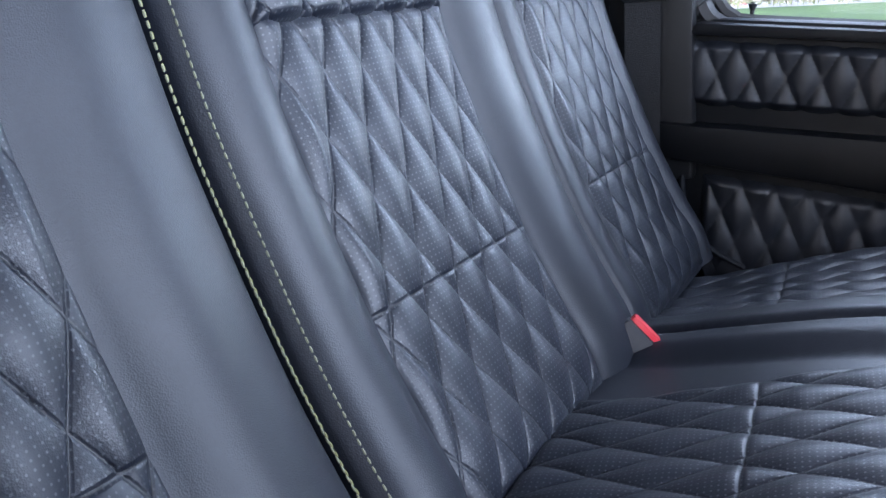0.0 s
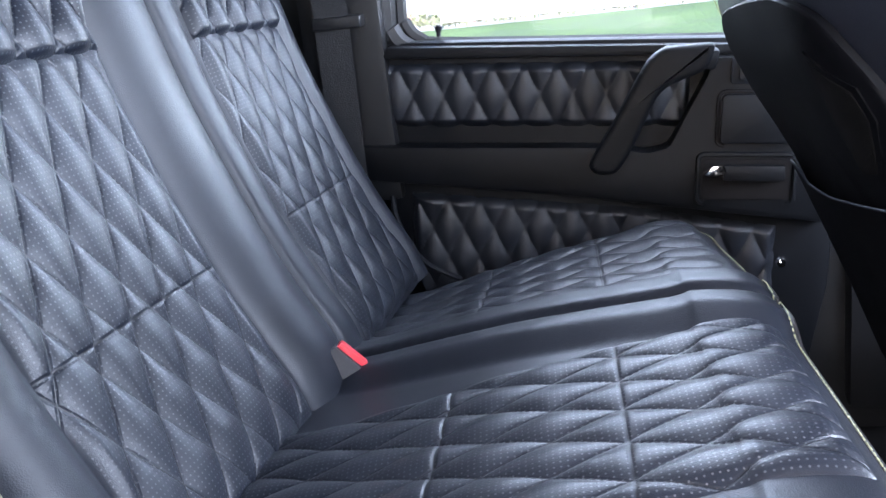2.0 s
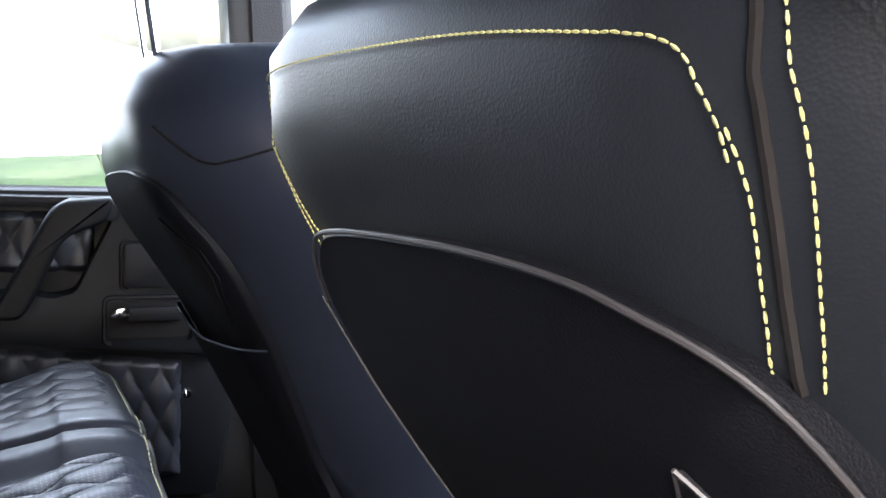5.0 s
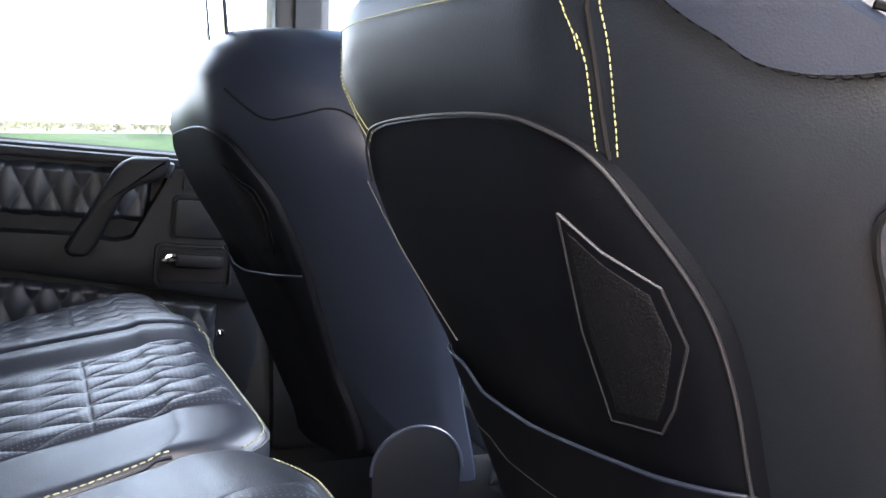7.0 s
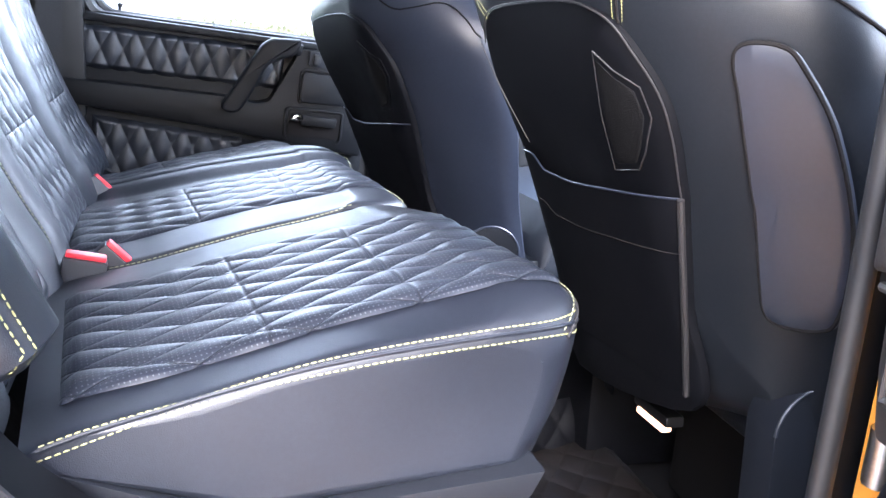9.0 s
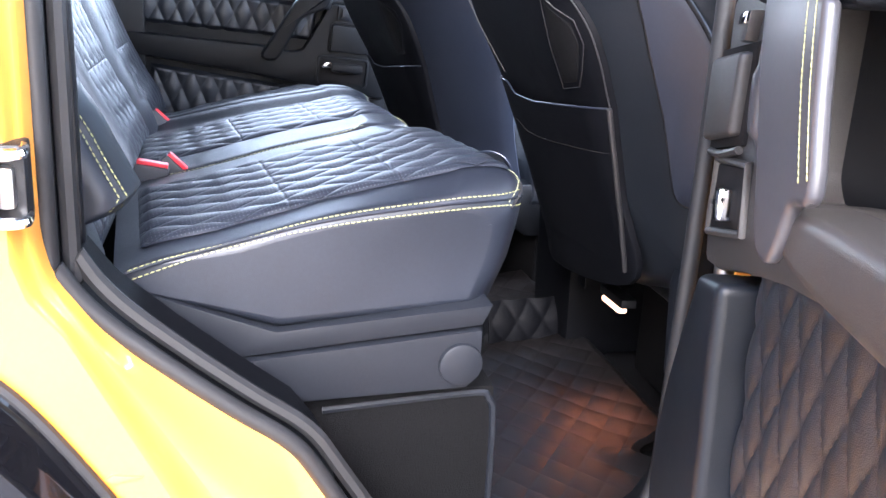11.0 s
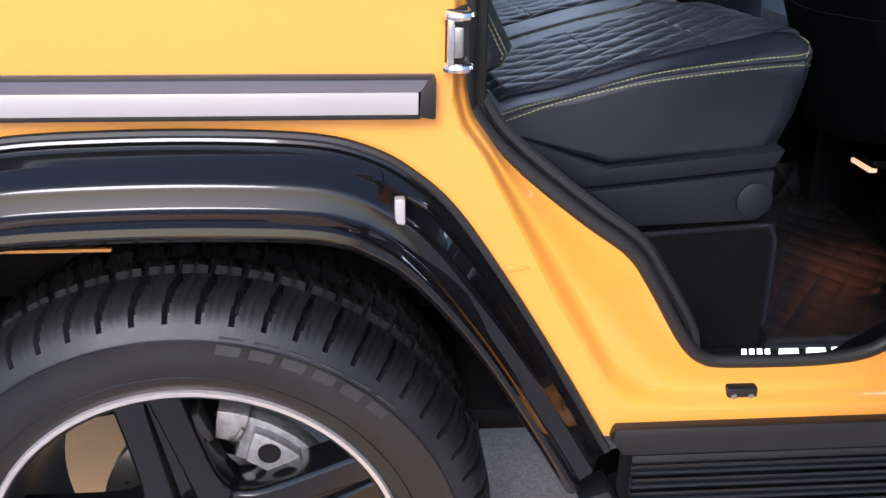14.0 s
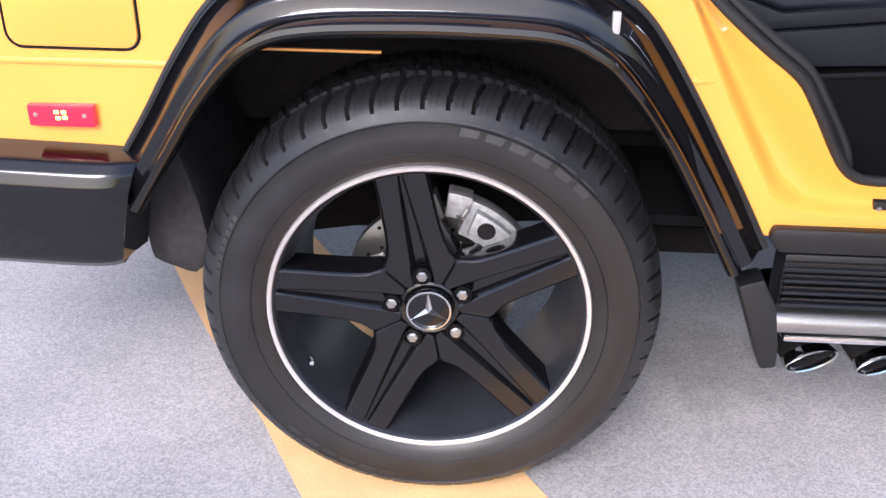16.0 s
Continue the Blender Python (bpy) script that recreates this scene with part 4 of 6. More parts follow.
def spoke():
    """One double spoke along +x: two ribs with a tapered slot between them."""
    bm = bmesh.new()
    st = [(0.046, 0.0330, 0.0165), (0.060, 0.0436, 0.0160), (0.078, 0.0566, 0.0155), (0.086, 0.0612, 0.0150), (0.094, 0.0600, 0.0146), (0.102, 0.0553, 0.0142), (0.112, 0.0508, 0.0136),
          (0.126, 0.0476, 0.0127), (0.150, 0.0452, 0.0110), (0.200, 0.0430, 0.0072), (0.245, 0.0418, 0.0040), (0.264, 0.0412, 0.0030)]
    def face_y(r):
        return -0.014 - 0.020 * max(0.0, (r - 0.06) / 0.20) ** 1.3
    for side in (1, -1):
        rings = []
        for r, wo, wi in st:
            yf = face_y(r)
            sect = [(wo + 0.006, yf + 0.055), (wo + 0.0035, yf + 0.010), (wo + 0.0006, yf + 0.0032), (wo - 0.0032, yf), (wi + 0.0030, yf), (wi, yf + 0.0026), (wi * 0.55, yf + 0.007 + 0.5 * wi)]
            rings.append([bm.verts.new((r, y, side * w)) for w, y in sect])
        for a, b in zip(rings, rings[1:]):
            for k in range(len(a) - 1):
                bm.faces.new((a[k], a[k + 1], b[k + 1], b[k]))
        bm.faces.new(rings[-1])
    web = [[bm.verts.new((r, face_y(r) + 0.007 + 0.5 * wi, s * wi * 0.55)) for s in (-1, 1)] for r, wo, wi in st]
    for a, b in zip(web, web[1:]):
        bm.faces.new((a[0], a[1], b[1], b[0]))
    return bm


SP = spoke()
sp_me = bpy.data.meshes.new("spoke")
bmesh.ops.recalc_face_normals(SP, faces=SP.faces[:])
SP.to_mesh(sp_me)
SP.free()
sp_me.materials.append(WHEEL_BLACK)
sp_me.polygons.foreach_set("use_smooth", [True] * len(sp_me.polygons))
sp_me.set_sharp_from_angle(angle=radians(30))
LUG0 = 100.5
for k in range(5):
    s = new("spoke", sp_me)
    s.parent = wheel
    s.matrix_local = Matrix.Rotation(-radians(LUG0 + 72 * k), 4, "Y")
part("hub_face", revolve([(0.0, -0.012), (0.043, -0.012), (0.047, -0.014), (0.051, -0.012), (0.055, -0.002), (0.085, 0.004), (0.094, 0.02), (0.098, 0.05)], 80), WHEEL_BLACK, wheel)
cap = part("hub_cap", revolve([(0.0, -0.020), (0.030, -0.020), (0.034, -0.019), (0.038, -0.016), (0.040, -0.010)], 60), GLOSS_BLACK, wheel, "gloss black hub cap with a bright ring mark")
part("ring_mark", revolve([(0.0345, -0.0185), (0.0358, -0.0225), (0.0385, -0.0222), (0.040, -0.0175)], 60), CHROME, cap)
star = bmesh.new()
for k in range(3):
    a = radians(LUG0 + 72 * 0 - 8 + 120 * k)
    d, n = Vector((math.cos(a), 0, math.sin(a))), Vector((-math.sin(a), 0, math.cos(a)))
    base = [n * 0.0065, d * 0.0355, -n * 0.0065]
    mid = Vector((0, -0.0265, 0))
    vs = [star.verts.new(p + Vector((0, -0.0205, 0))) for p in base]
    c = star.verts.new(mid)
    star.faces.new((vs[0], vs[1], c))
    star.faces.new((vs[1], vs[2], c))
part("bar_mark", star, CHROME, cap, smooth=False)
for k in range(5):
    a = radians(LUG0 + 72 * k)
    p = Matrix.Translation((0.065 * math.cos(a), -0.004, 0.065 * math.sin(a)))
    hole = part("lug_socket", merge(bmesh.new(), revolve([(0.0155, -0.013), (0.0145, -0.0135), (0.013, -0.004), (0.0, -0.003)], 20), p), UNDERBODY, wheel)
    part("lug_nut", merge(bmesh.new(), revolve([(0.0, -0.0165), (0.0078, -0.016), (0.0102, -0.0135), (0.0106, -0.002)], 6 if k != 3 else 14), p), STEEL, wheel, "bare steel lug nut" if k != 3 else "locking lug nut with a round slotted head")
valve = tube([(-0.212, -0.012, -0.118), (-0.205, -0.030, -0.113)], [0.006, 0.004], 8)
part("valve", valve, CHROME, wheel, "metal tyre valve")

brake = thing("brake", "drilled steel brake disc with a grey cast caliper behind the wheel", "brake", m=Matrix.Translation(HUB))
disc = part("disc", revolve([(0.0, 0.070), (0.09, 0.070), (0.098, 0.078), (0.152, 0.078), (0.152, 0.10), (0.09, 0.10)], 90), STEEL, brake, "drilled steel brake disc")
holes = bmesh.new()
for i in range(30):
    a = i * 2 * math.pi / 30
    rr = (0.112, 0.126, 0.141)[i % 3]
    merge(holes, revolve([(0.0, 0.0), (0.0038, 0.0)], 8), Matrix.Translation((rr * math.cos(a), 0.0772, rr * math.sin(a))))
tagged(part("drill_holes", holes, UNDERBODY, disc), "small drilled holes", kind="stuff")
cal = bmesh.new()
for a0, a1, r0, r1, y0, y1 in ((34, 70, 0.128, 0.196, 0.035, 0.068), (40, 66, 0.138, 0.186, 0.018, 0.04), (32, 38, 0.190, 0.214, 0.022, 0.05), (70, 82, 0.160, 0.204, 0.024, 0.062)):
    pts = [(r0 * math.cos(radians(a)), r0 * math.sin(radians(a))) for a in range(a0, a1 + 1, 4)] + [(r1 * math.cos(radians(a)), r1 * math.sin(radians(a))) for a in range(a1, a0 - 1, -4)]
    prism(pts, y0, y1, "y", 0.0035, bm=cal)
caliper = part("caliper", cal, CAST, brake, "grey cast metal brake caliper")
part("piston_bore", merge(bmesh.new(), revolve([(0.0, 0.0), (0.015, 0.0), (0.017, 0.005)], 24), Matrix.Translation((0.093, 0.0165, 0.136))), UNDERBODY, caliper)
part("bleed_line", tube(smooth_line([(0.030, 0.05, 0.165), (0.048, 0.02, 0.160), (0.062, 0.016, 0.178)], 6), 0.004, 6), STEEL, caliper)

# ---- rear bench: cushions ----
def tilted(pivot, rx, rz, ry=0):
    return Matrix.Translation(pivot) @ pose(0, 0, 0, 0, 0, rz) @ pose(0, 0, 0, rx, ry, 0) @ Matrix.Translation(-Vector(pivot))


CUSH = tilted((0.582, 0.303, 0.978), -3.9, 3.5)
BACK = tilted((0.295, 0.858, 1.056), -2.7, -1.5)


def cushion_profile(front):
    top = [(0.385, 0.930), (0.43, 0.946), (0.50, 0.960), (0.577, 0.980), (0.64, 0.996), (0.708, 1.010), (0.77, 1.022), (front - 0.07, 1.028), (front - 0.030, 1.028), (front - 0.008, 1.019), (front, 0.997), (front - 0.014, 0.93)]
    low = [(front - 0.036, 0.876), (0.560, 0.860), (0.40, 0.914)]
    return top, low


def rear_cushion(y0, y1, front, panels, label, ridge=None):
    c = thing("rear_cushion_seat", label, "seat", "rear bench cushions", CUSH)
    top, low = cushion_profile(front)
    line = smooth_line([(x, 0, z) for x, z in top], 5)
    prof = [(p.x, p.z) for p in line] + low
    def pull(x, y):
        """The front corners are rounded in plan."""
        near = max(0.0, 1 - (y - y0) / 0.055) ** 2
        far = max(0.0, 1 - (y1 - y) / 0.11) ** 2
        return (0.042 * near + 0.026 * far) * max(0.0, min(1.0, (x - 0.70) / 0.12))
    def sag(y):
        """The far side of the wide cushion sits lower."""
        k = max(0.0, min(1.0, (y - 1.19) / 0.28))
        return 0.020 * k * k * (3 - 2 * k)
    def bend(x, y, z):
        e = min(y - y0, y1 - y)
        crown = 0.006 * min(1, e / 0.09)
        fall = 0.032 * max(0.0, min(1.0, (x - 0.57) / 0.28)) ** 1.4 * max(0.0, 1 - (y - y0) / 0.070) ** 2 if y0 < 0.3 else sag(y)
        if ridge and z > 0.925:
            fan = 0.30 * (0.72 - x)
            k = (y - fan - ridge[0]) / (ridge[1] - ridge[0])
            if 0 < k < 1:
                crown += 0.016 * min(1.0, math.sin(math.pi * k) * 1.8) - 0.016 * math.exp(-((y - fan - ridge[2]) / 0.008) ** 2)
        return (x - pull(x, y), y, z + (crown - fall) * max(0.0, min(1.0, (z - 0.875) / 0.09)))
    cover = flat_ends(part("cover", loft(prof, y0, y1, 0.013, 6, 240 if ridge else 80, bend, (0.66, 0.925), lambda x: max(0.08, min(1.0, (x - 0.375) / 0.14))), LEATHER, c, "smooth navy leather cover"))
    L, at = rail([(p.x, p.z + 0.006) for p in line])
    for k, (a, b) in enumerate(panels):
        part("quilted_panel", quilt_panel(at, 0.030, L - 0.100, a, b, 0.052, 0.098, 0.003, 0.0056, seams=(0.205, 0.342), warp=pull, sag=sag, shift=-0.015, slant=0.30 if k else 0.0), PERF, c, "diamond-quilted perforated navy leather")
    # the double seam along the near edge; on the open side it runs round the front corner
    def edge_pt(p, dy, dz):
        x, y, z = bend(p.x, y0 + dy, p.z)
        return (x, y0 + dy, z + dz)
    if y0 < 0.3:
        guide = [(0.398, y0, 0.937), (0.46, y0, 0.957), (0.51, y0, 0.972), (0.594, y0, 0.987), (0.68, y0, 0.998), (0.775, y0, 1.006), (0.815, y0 + 0.006, 1.007), (0.842, y0 + 0.022, 1.004), (0.862, y0 + 0.05, 1.003),
                 (0.868, y0 + 0.09, 1.006), (0.868, y0 + 0.15, 1.008)]
        bpy.context.view_layer.update()
        for dz, r, name, material, label in ((0.0035, 0.0009, "seam_stitching", STITCH, "yellow contrast stitching"), (-0.0125, 0.0009, "seam_stitching", STITCH, "yellow contrast stitching"), (-0.0045, 0.0022, "seam_welt", LEATHER, "")):
            hits = [cover.closest_point_on_mesh(p + Vector((0, 0, dz))) for p in smooth_line(guide, 8)]
            path = [h[1] + h[2] * 0.0006 for h in hits]
            for k in range(3):
                path = path[:1] + [(p + q + w) / 3 for p, q, w in zip(path, path[1:], path[2:])] + path[-1:]
            part(name, stitches(path, r=r) if name == "seam_stitching" else tube(path, r, 6), material, c, label)
    else:
        for dy, dz in ((0.0035, -0.0026), (-0.0004, -0.0165)):
            part("seam_stitching", stitches([edge_pt(p, dy, dz) for p in line[5:38]], r=0.0009), PALE_STITCH, c, "pale contrast stitching")
        part("seam_welt", tube([edge_pt(p, 0.0014, -0.0075) for p in line[3:38]], 0.0020, 6), LEATHER, c)
    rim = [(front - 0.002 - pull(front, y) + 0.0015, y, bend(front - 0.002, y, 1.012)[2]) for y in [y0 + 0.012 + (y1 - y0 - 0.024) * k / 60 for k in range(61)]]
    part("front_piping", tube(rim, 0.0017, 6), PIPING, c, "pale piping along the front edge")
    part("front_stitching", stitches([(x - 0.004, y, z + 0.007) for x, y, z in rim], r=0.0008), PALE_STITCH, c, "pale contrast stitching")
    return c


rear_cushion(0.206, 0.692, 0.866, ((0.262, 0.580),), "navy leather rear seat cushion with diamond quilting beside the open door")
rear_cushion(0.700, 1.560, 0.858, ((0.795, 1.062), (1.262, 1.525)), "wide navy leather rear seat cushion with two quilted panels", ridge=(1.070, 1.224, 1.143))

# ---- rear bench: backrests ----
BP = [(0.372, 0.895), (0.358, 0.935), (0.330, 0.983), (0.292, 1.058), (0.244, 1.175), (0.220, 1.250), (0.192, 1.35), (0.172, 1.44), (0.158, 1.52), (0.13, 1.56), (0.07, 1.56), (0.04, 1.51)]
BP_BACK = [(0.06, 1.30), (0.13, 1.06), (0.22, 0.86), (0.31, 0.85)]


def side_lobe(y, z):
    """The thick side bolster that stands forward beside the door."""
    across = 1.0 if y < 0.20 else max(0.0, 0.5 + 0.5 * math.cos(math.pi * min(1.0, (y - 0.20) / 0.11)))
    foot = max(0.0, min(1.0, (z - 0.945) / 0.05))
    head = 1.0 if z < 1.07 else max(0.25, 1.0 - (z - 1.07) / 0.36)
    return 0.100 * across * foot * foot * (3 - 2 * foot) * head


def backrest(y0, y1, panels, label, bands=()):
    c = thing("rear_backrest_seat", label, "seat", "rear bench backrests", BACK)
    line = smooth_line([(x, 0, z) for x, z in BP], 5)
    prof = [(p.x, p.z) for p in line] + BP_BACK[:]
    def bend(x, y, z):
        e = min(y - y0, y1 - y)
        crown = 0.012 * min(1, e / 0.08) ** 0.7
        groove = sum(0.011 * math.exp(-((y - b) / 0.0055) ** 2) for b in bands)
        swells = [(y0, panels[0][0], 0.014), (panels[-1][1], y1, 0.014)]
        if bands:
            swells += [(panels[0][1], bands[0], 0.020), (bands[0], bands[1], 0.009)]
        for a, b, high in swells:
            if a < y < b:
                crown += high * math.sin(math.pi * (y - a) / (b - a)) ** 0.8
        lobe = side_lobe(y, z) if y0 < 0.2 and x > 0.14 else 0.0
        return (x + lobe + (crown - groove) * 0.85, y, z + (crown - groove) * 0.5)
    part("cover", loft(prof, y0, y1, 0.016, 6, 240 if bands else 60, bend), LEATHER, c, "smooth navy leather cover")
    L, at = rail([(p.x + 0.010, p.z + 0.006) for p in line])
    for a, b in panels:
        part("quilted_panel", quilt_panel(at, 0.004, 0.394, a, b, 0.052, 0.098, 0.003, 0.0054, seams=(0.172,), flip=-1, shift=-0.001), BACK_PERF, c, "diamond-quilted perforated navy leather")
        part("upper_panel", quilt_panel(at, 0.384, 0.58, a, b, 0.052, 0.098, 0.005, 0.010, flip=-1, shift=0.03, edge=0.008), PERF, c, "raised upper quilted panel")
    return c


right_back = backrest(0.150, 0.751, ((0.335, 0.622),), "navy leather rear backrest with diamond quilting, beside the open door")
left_back = backrest(0.761, 1.600, ((0.836, 1.112), (1.300, 1.545)), "wide navy leather rear backrest with two quilted panels", bands=(1.230, 1.290))
line = smooth_line([(x, 0, z) for x, z in BP], 5)
for owner, y, dx, mat_s in ((left_back, 0.7690, 0.0065, PALE_STITCH), (right_back, 0.7440, 0.0065, PALE_STITCH), (right_back, 0.7500, 0.0015, STITCH), (right_back, 0.164, 0.007, STITCH), (right_back, 0.155, 0.0005, STITCH)):
    s1 = [(p.x + dx + (side_lobe(y, p.z) if y < 0.2 else 0.0), y, p.z + 0.006) for p in line[4:46]]
    part("seam_stitching", stitches(s1, r=0.0009), mat_s, owner, "contrast stitching along the seam")

# seat base with plastic side panels and the release knob
base = thing("bench_plinth", "black plastic seat base with a round knob and stepped side panels", "seat base")
part("upper_side_panel", prism([(0.416, 0.920), (0.563, 0.866), (0.818, 0.890), (0.806, 0.864), (0.505, 0.834)], 0.190, 0.80, "y", 0.004), GREY_PLASTIC, base)
part("lower_side_panel", prism([(0.500, 0.830), (0.806, 0.860), (0.806, 0.80), (0.790, 0.785), (0.575, 0.777)], 0.186, 0.78, "y", 0.005), GREY_PLASTIC, base)
part("knob", merge(bmesh.new(), revolve([(0.0, -0.005), (0.022, -0.005), (0.026, -0.003), (0.0275, 0.004)], 40), Matrix.Translation((0.780, 0.184, 0.818))), GREY_PLASTIC, base, "round black knob")
part("box_panel", prism([(0.59, 0.772), (0.835, 0.772), (0.84, 0.60), (0.836, 0.536), (0.66, 0.536)], 0.215, 0.75, "y", 0.006), CARPET, base, "black carpeted box")
part("box_edge", tube(smooth_line([(0.62, 0.214, 0.752), (0.80, 0.214, 0.764), (0.828, 0.214, 0.755), (0.836, 0.214, 0.72), (0.838, 0.214, 0.60)], 6), 0.0045, 6), GREY_PLASTIC, base)
part("bench_base", prism([(0.45, 0.86), (0.80, 0.88), (0.78, 0.536), (0.55, 0.536)], 0.75, 1.55, "y", 0.01), CARPET, base)

# floor: quilted mat, sill plate with a lit mark
mat_thing = thing("floor_mat", "black quilted leather floor mat on the cabin floor", "mat")
def mat_surface(u, v):
    y = 0.215 + 0.95 * v
    x0 = 0.846
    x1 = 1.21 - 0.17 * max(0, 1 - v / 0.10) ** 2 - 0.085 * math.exp(-((v - 0.15) / 0.045) ** 2)
    x = x0 + (x1 - x0) * u
    e = min(u * (x1 - x0), (1 - u) * (x1 - x0), v * 0.95)
    return (x, y, 0.562 + 0.0032 * puff(x, y, 0.058, 0.075) ** 0.7 + (0.0 if e > 0.015 else -0.012 * (1 - e / 0.015)) + 0.10 * max(0, u - 0.72) ** 1.3)
part("mat_top", sheet(mat_surface, 180, 340), MAT_LEATHER, mat_thing)
def riser(x0, x1, y, z1, turn):
    """A quilted flap of the mat that stands up against what lies behind it."""
    def fn(u, v):
        x = x0 + (x1 - x0) * u
        e = min(u, 1 - u) * abs(x1 - x0)
        return (x, y + turn * (x - x0) - 0.005 * puff(x, v * z1, 0.055, 0.075) + 0.03 * v * v - (0.006 if e < 0.01 else 0.0), 0.563 + z1 * v)
    return sheet(fn, 60, 24)
part("mat_flap", riser(1.00, 1.20, 0.80, 0.075, 0.10), PANEL_VINYL, mat_thing, "quilted flap standing up")
part("mat_edge", tube([(0.846, 0.213, 0.556), (1.04, 0.213, 0.556), (1.07, 0.24, 0.560)], 0.007, 8), GREY_PLASTIC, mat_thing, "bound edge")
sill = thing("sill_plate", "black door sill plate with a glowing white mark", "sill")
part("plate", prism([(0.712, 0.206), (0.74, 0.158), (1.02, 0.158), (1.02, 0.222), (0.72, 0.222)], 0.530, 0.556, "z", 0.005), PLASTIC, sill)
for k in range(4):
    x = 0.800 + 0.0125 * k
    part("lit_bar", prism([(x, 0.182), (x + 0.008, 0.182), (x + 0.017, 0.208), (x + 0.009, 0.208)], 0.556, 0.5576, "z"), SILL_GLOW, sill, "glowing white slanted bar", smooth=False)
for x, w in ((0.858, 0.034), (0.902, 0.034), (0.943, 0.030)):
    part("lit_block", prism([(x, 0.182), (x + w, 0.182), (x + w + 0.008, 0.208), (x + 0.012, 0.208)], 0.556, 0.5576, "z"), SILL_GLOW, sill, "glowing white slanted block", smooth=False)

# seat belt buckles
def buckle(m, red_top):
    b = thing("belt_buckle", "grey belt buckle with a red release button beside the cushion", "buckle", "rear belt buckles", m)
    part("housing", box(-0.013, 0.013, -0.026, 0.026, -0.05, 0.045, 0.005), TRIM_PLASTIC, b, "dark grey plastic housing")
    part("button", box(-0.0085, 0.0085, -0.0235, 0.0235, 0.042, 0.051, 0.003), RED, b, "red release button")
    return b
TURN = pose(0, 0, 0, 0, 0, 90)
buckle(pose(0.384, 1.158, 0.888, -18, 45, 0) @ TURN, True)
buckle(pose(0.405, 0.675, 0.898, 0, 10, 0) @ TURN, True)
buckle(pose(0.420, 0.708, 0.903, 0, 45, 0) @ TURN, True)

# ---- front seats ----
FB = [(0.862, 1.375), (0.868, 1.335), (0.880, 1.29), (0.898, 1.245), (0.934, 1.175), (0.977, 1.100), (1.012, 1.02), (1.045, 0.94), (1.072, 0.865), (1.090, 0.80), (1.10, 0.74)]


def back_x(z):
    """Depth of the seat's rear face at height z."""
    if z >= FB[0][1]:
        return FB[0][0] - (z - FB[0][1]) * 0.35
    for (x0, z0), (x1, z1) in zip(FB, FB[1:]):
        if z1 <= z <= z0:
            return x0 + (x1 - x0) * (z0 - z) / (z0 - z1)
    return FB[-1][0]


def on_back(y, z, off=0.0):
    """A point on the rear face of the front seat, bulged across its width, off metres proud of it."""
    t = (y - 0.51) / 0.257
    return Vector((back_x(z) + 0.20 * max(0.0, abs(t) - 0.45) ** 1.7 + 0.15 * (0.5 - y) - off, y, z))


SEAT_OUT = [(0.712, 0.745), (0.728, 0.90), (0.730, 1.05), (0.724, 1.18), (0.730, 1.25), (0.732, 1.300), (0.712, 1.340), (0.645, 1.362), (0.575, 1.370), (0.50, 1.376), (0.42, 1.380), (0.36, 1.386),
            (0.325, 1.390), (0.300, 1.374), (0.268, 1.352), (0.235, 1.325), (0.212, 1.285), (0.205, 1.23), (0.213, 1.15), (0.232, 1.06), (0.255, 0.95), (0.268, 0.83)]


LEFT_OUT = SEAT_OUT[:3] + [(0.715, 1.16), (0.703, 1.235), (0.690, 1.285), (0.668, 1.315), (0.625, 1.345), (0.56, 1.380), (0.48, 1.405), (0.38, 1.408), (0.315, 1.392), (0.272, 1.368)] + SEAT_OUT[15:]


def seat_shell(outline, deep=1.0):
    """The upholstered back: rear face, rounded rim and front face, from the outline in (y, z)."""
    out = [Vector((p.x, p.y)) for p in smooth_line([(y, z, 0) for y, z in outline], 5)]
    c = Vector((0.455, 1.08))
    bm = bmesh.new()
    rings = []
    for k, (s, dx) in enumerate(((0.0, 0.0), (0.35, 0.0), (0.65, 0.0), (0.82, 0.003), (0.92, 0.012), (0.98, 0.030), (1.0, 0.050), (1.003, 0.08), (1.0, 0.105), (0.98, 0.125), (0.9, 0.140), (0.0, 0.13))):
        ring = []
        for p in out:
            q = c + (p - c) * s
            b = on_back(q.x, q.y)
            rise = max(0.0, min(1.0, (q.y - 1.235) / 0.09))
            ring.append(bm.verts.new((b.x + dx * (deep + (1 - deep) * 2.6 * rise * rise * (3 - 2 * rise)), q.x, q.y)))
        rings.append(ring)
    n = len(out)
    for a, b in zip(rings, rings[1:]):
        for i in range(n - 1):
            bm.faces.new((a[i], a[i + 1], b[i + 1], b[i]))
        bm.faces.new((a[n - 1], a[0], b[0], b[n - 1]))
    bmesh.ops.remove_doubles(bm, verts=bm.verts[:], dist=0.0005)
    return bm


PANEL = [(0.684, 0.79), (0.688, 0.95), (0.672, 1.08), (0.650, 1.17), (0.630, 1.225), (0.605, 1.256), (0.573, 1.269), (0.487, 1.280), (0.42, 1.284), (0.385, 1.281), (0.357, 1.268), (0.338, 1.235), (0.328, 1.200), (0.330, 1.16), (0.343, 1.10), (0.37, 0.97), (0.399, 0.83)]


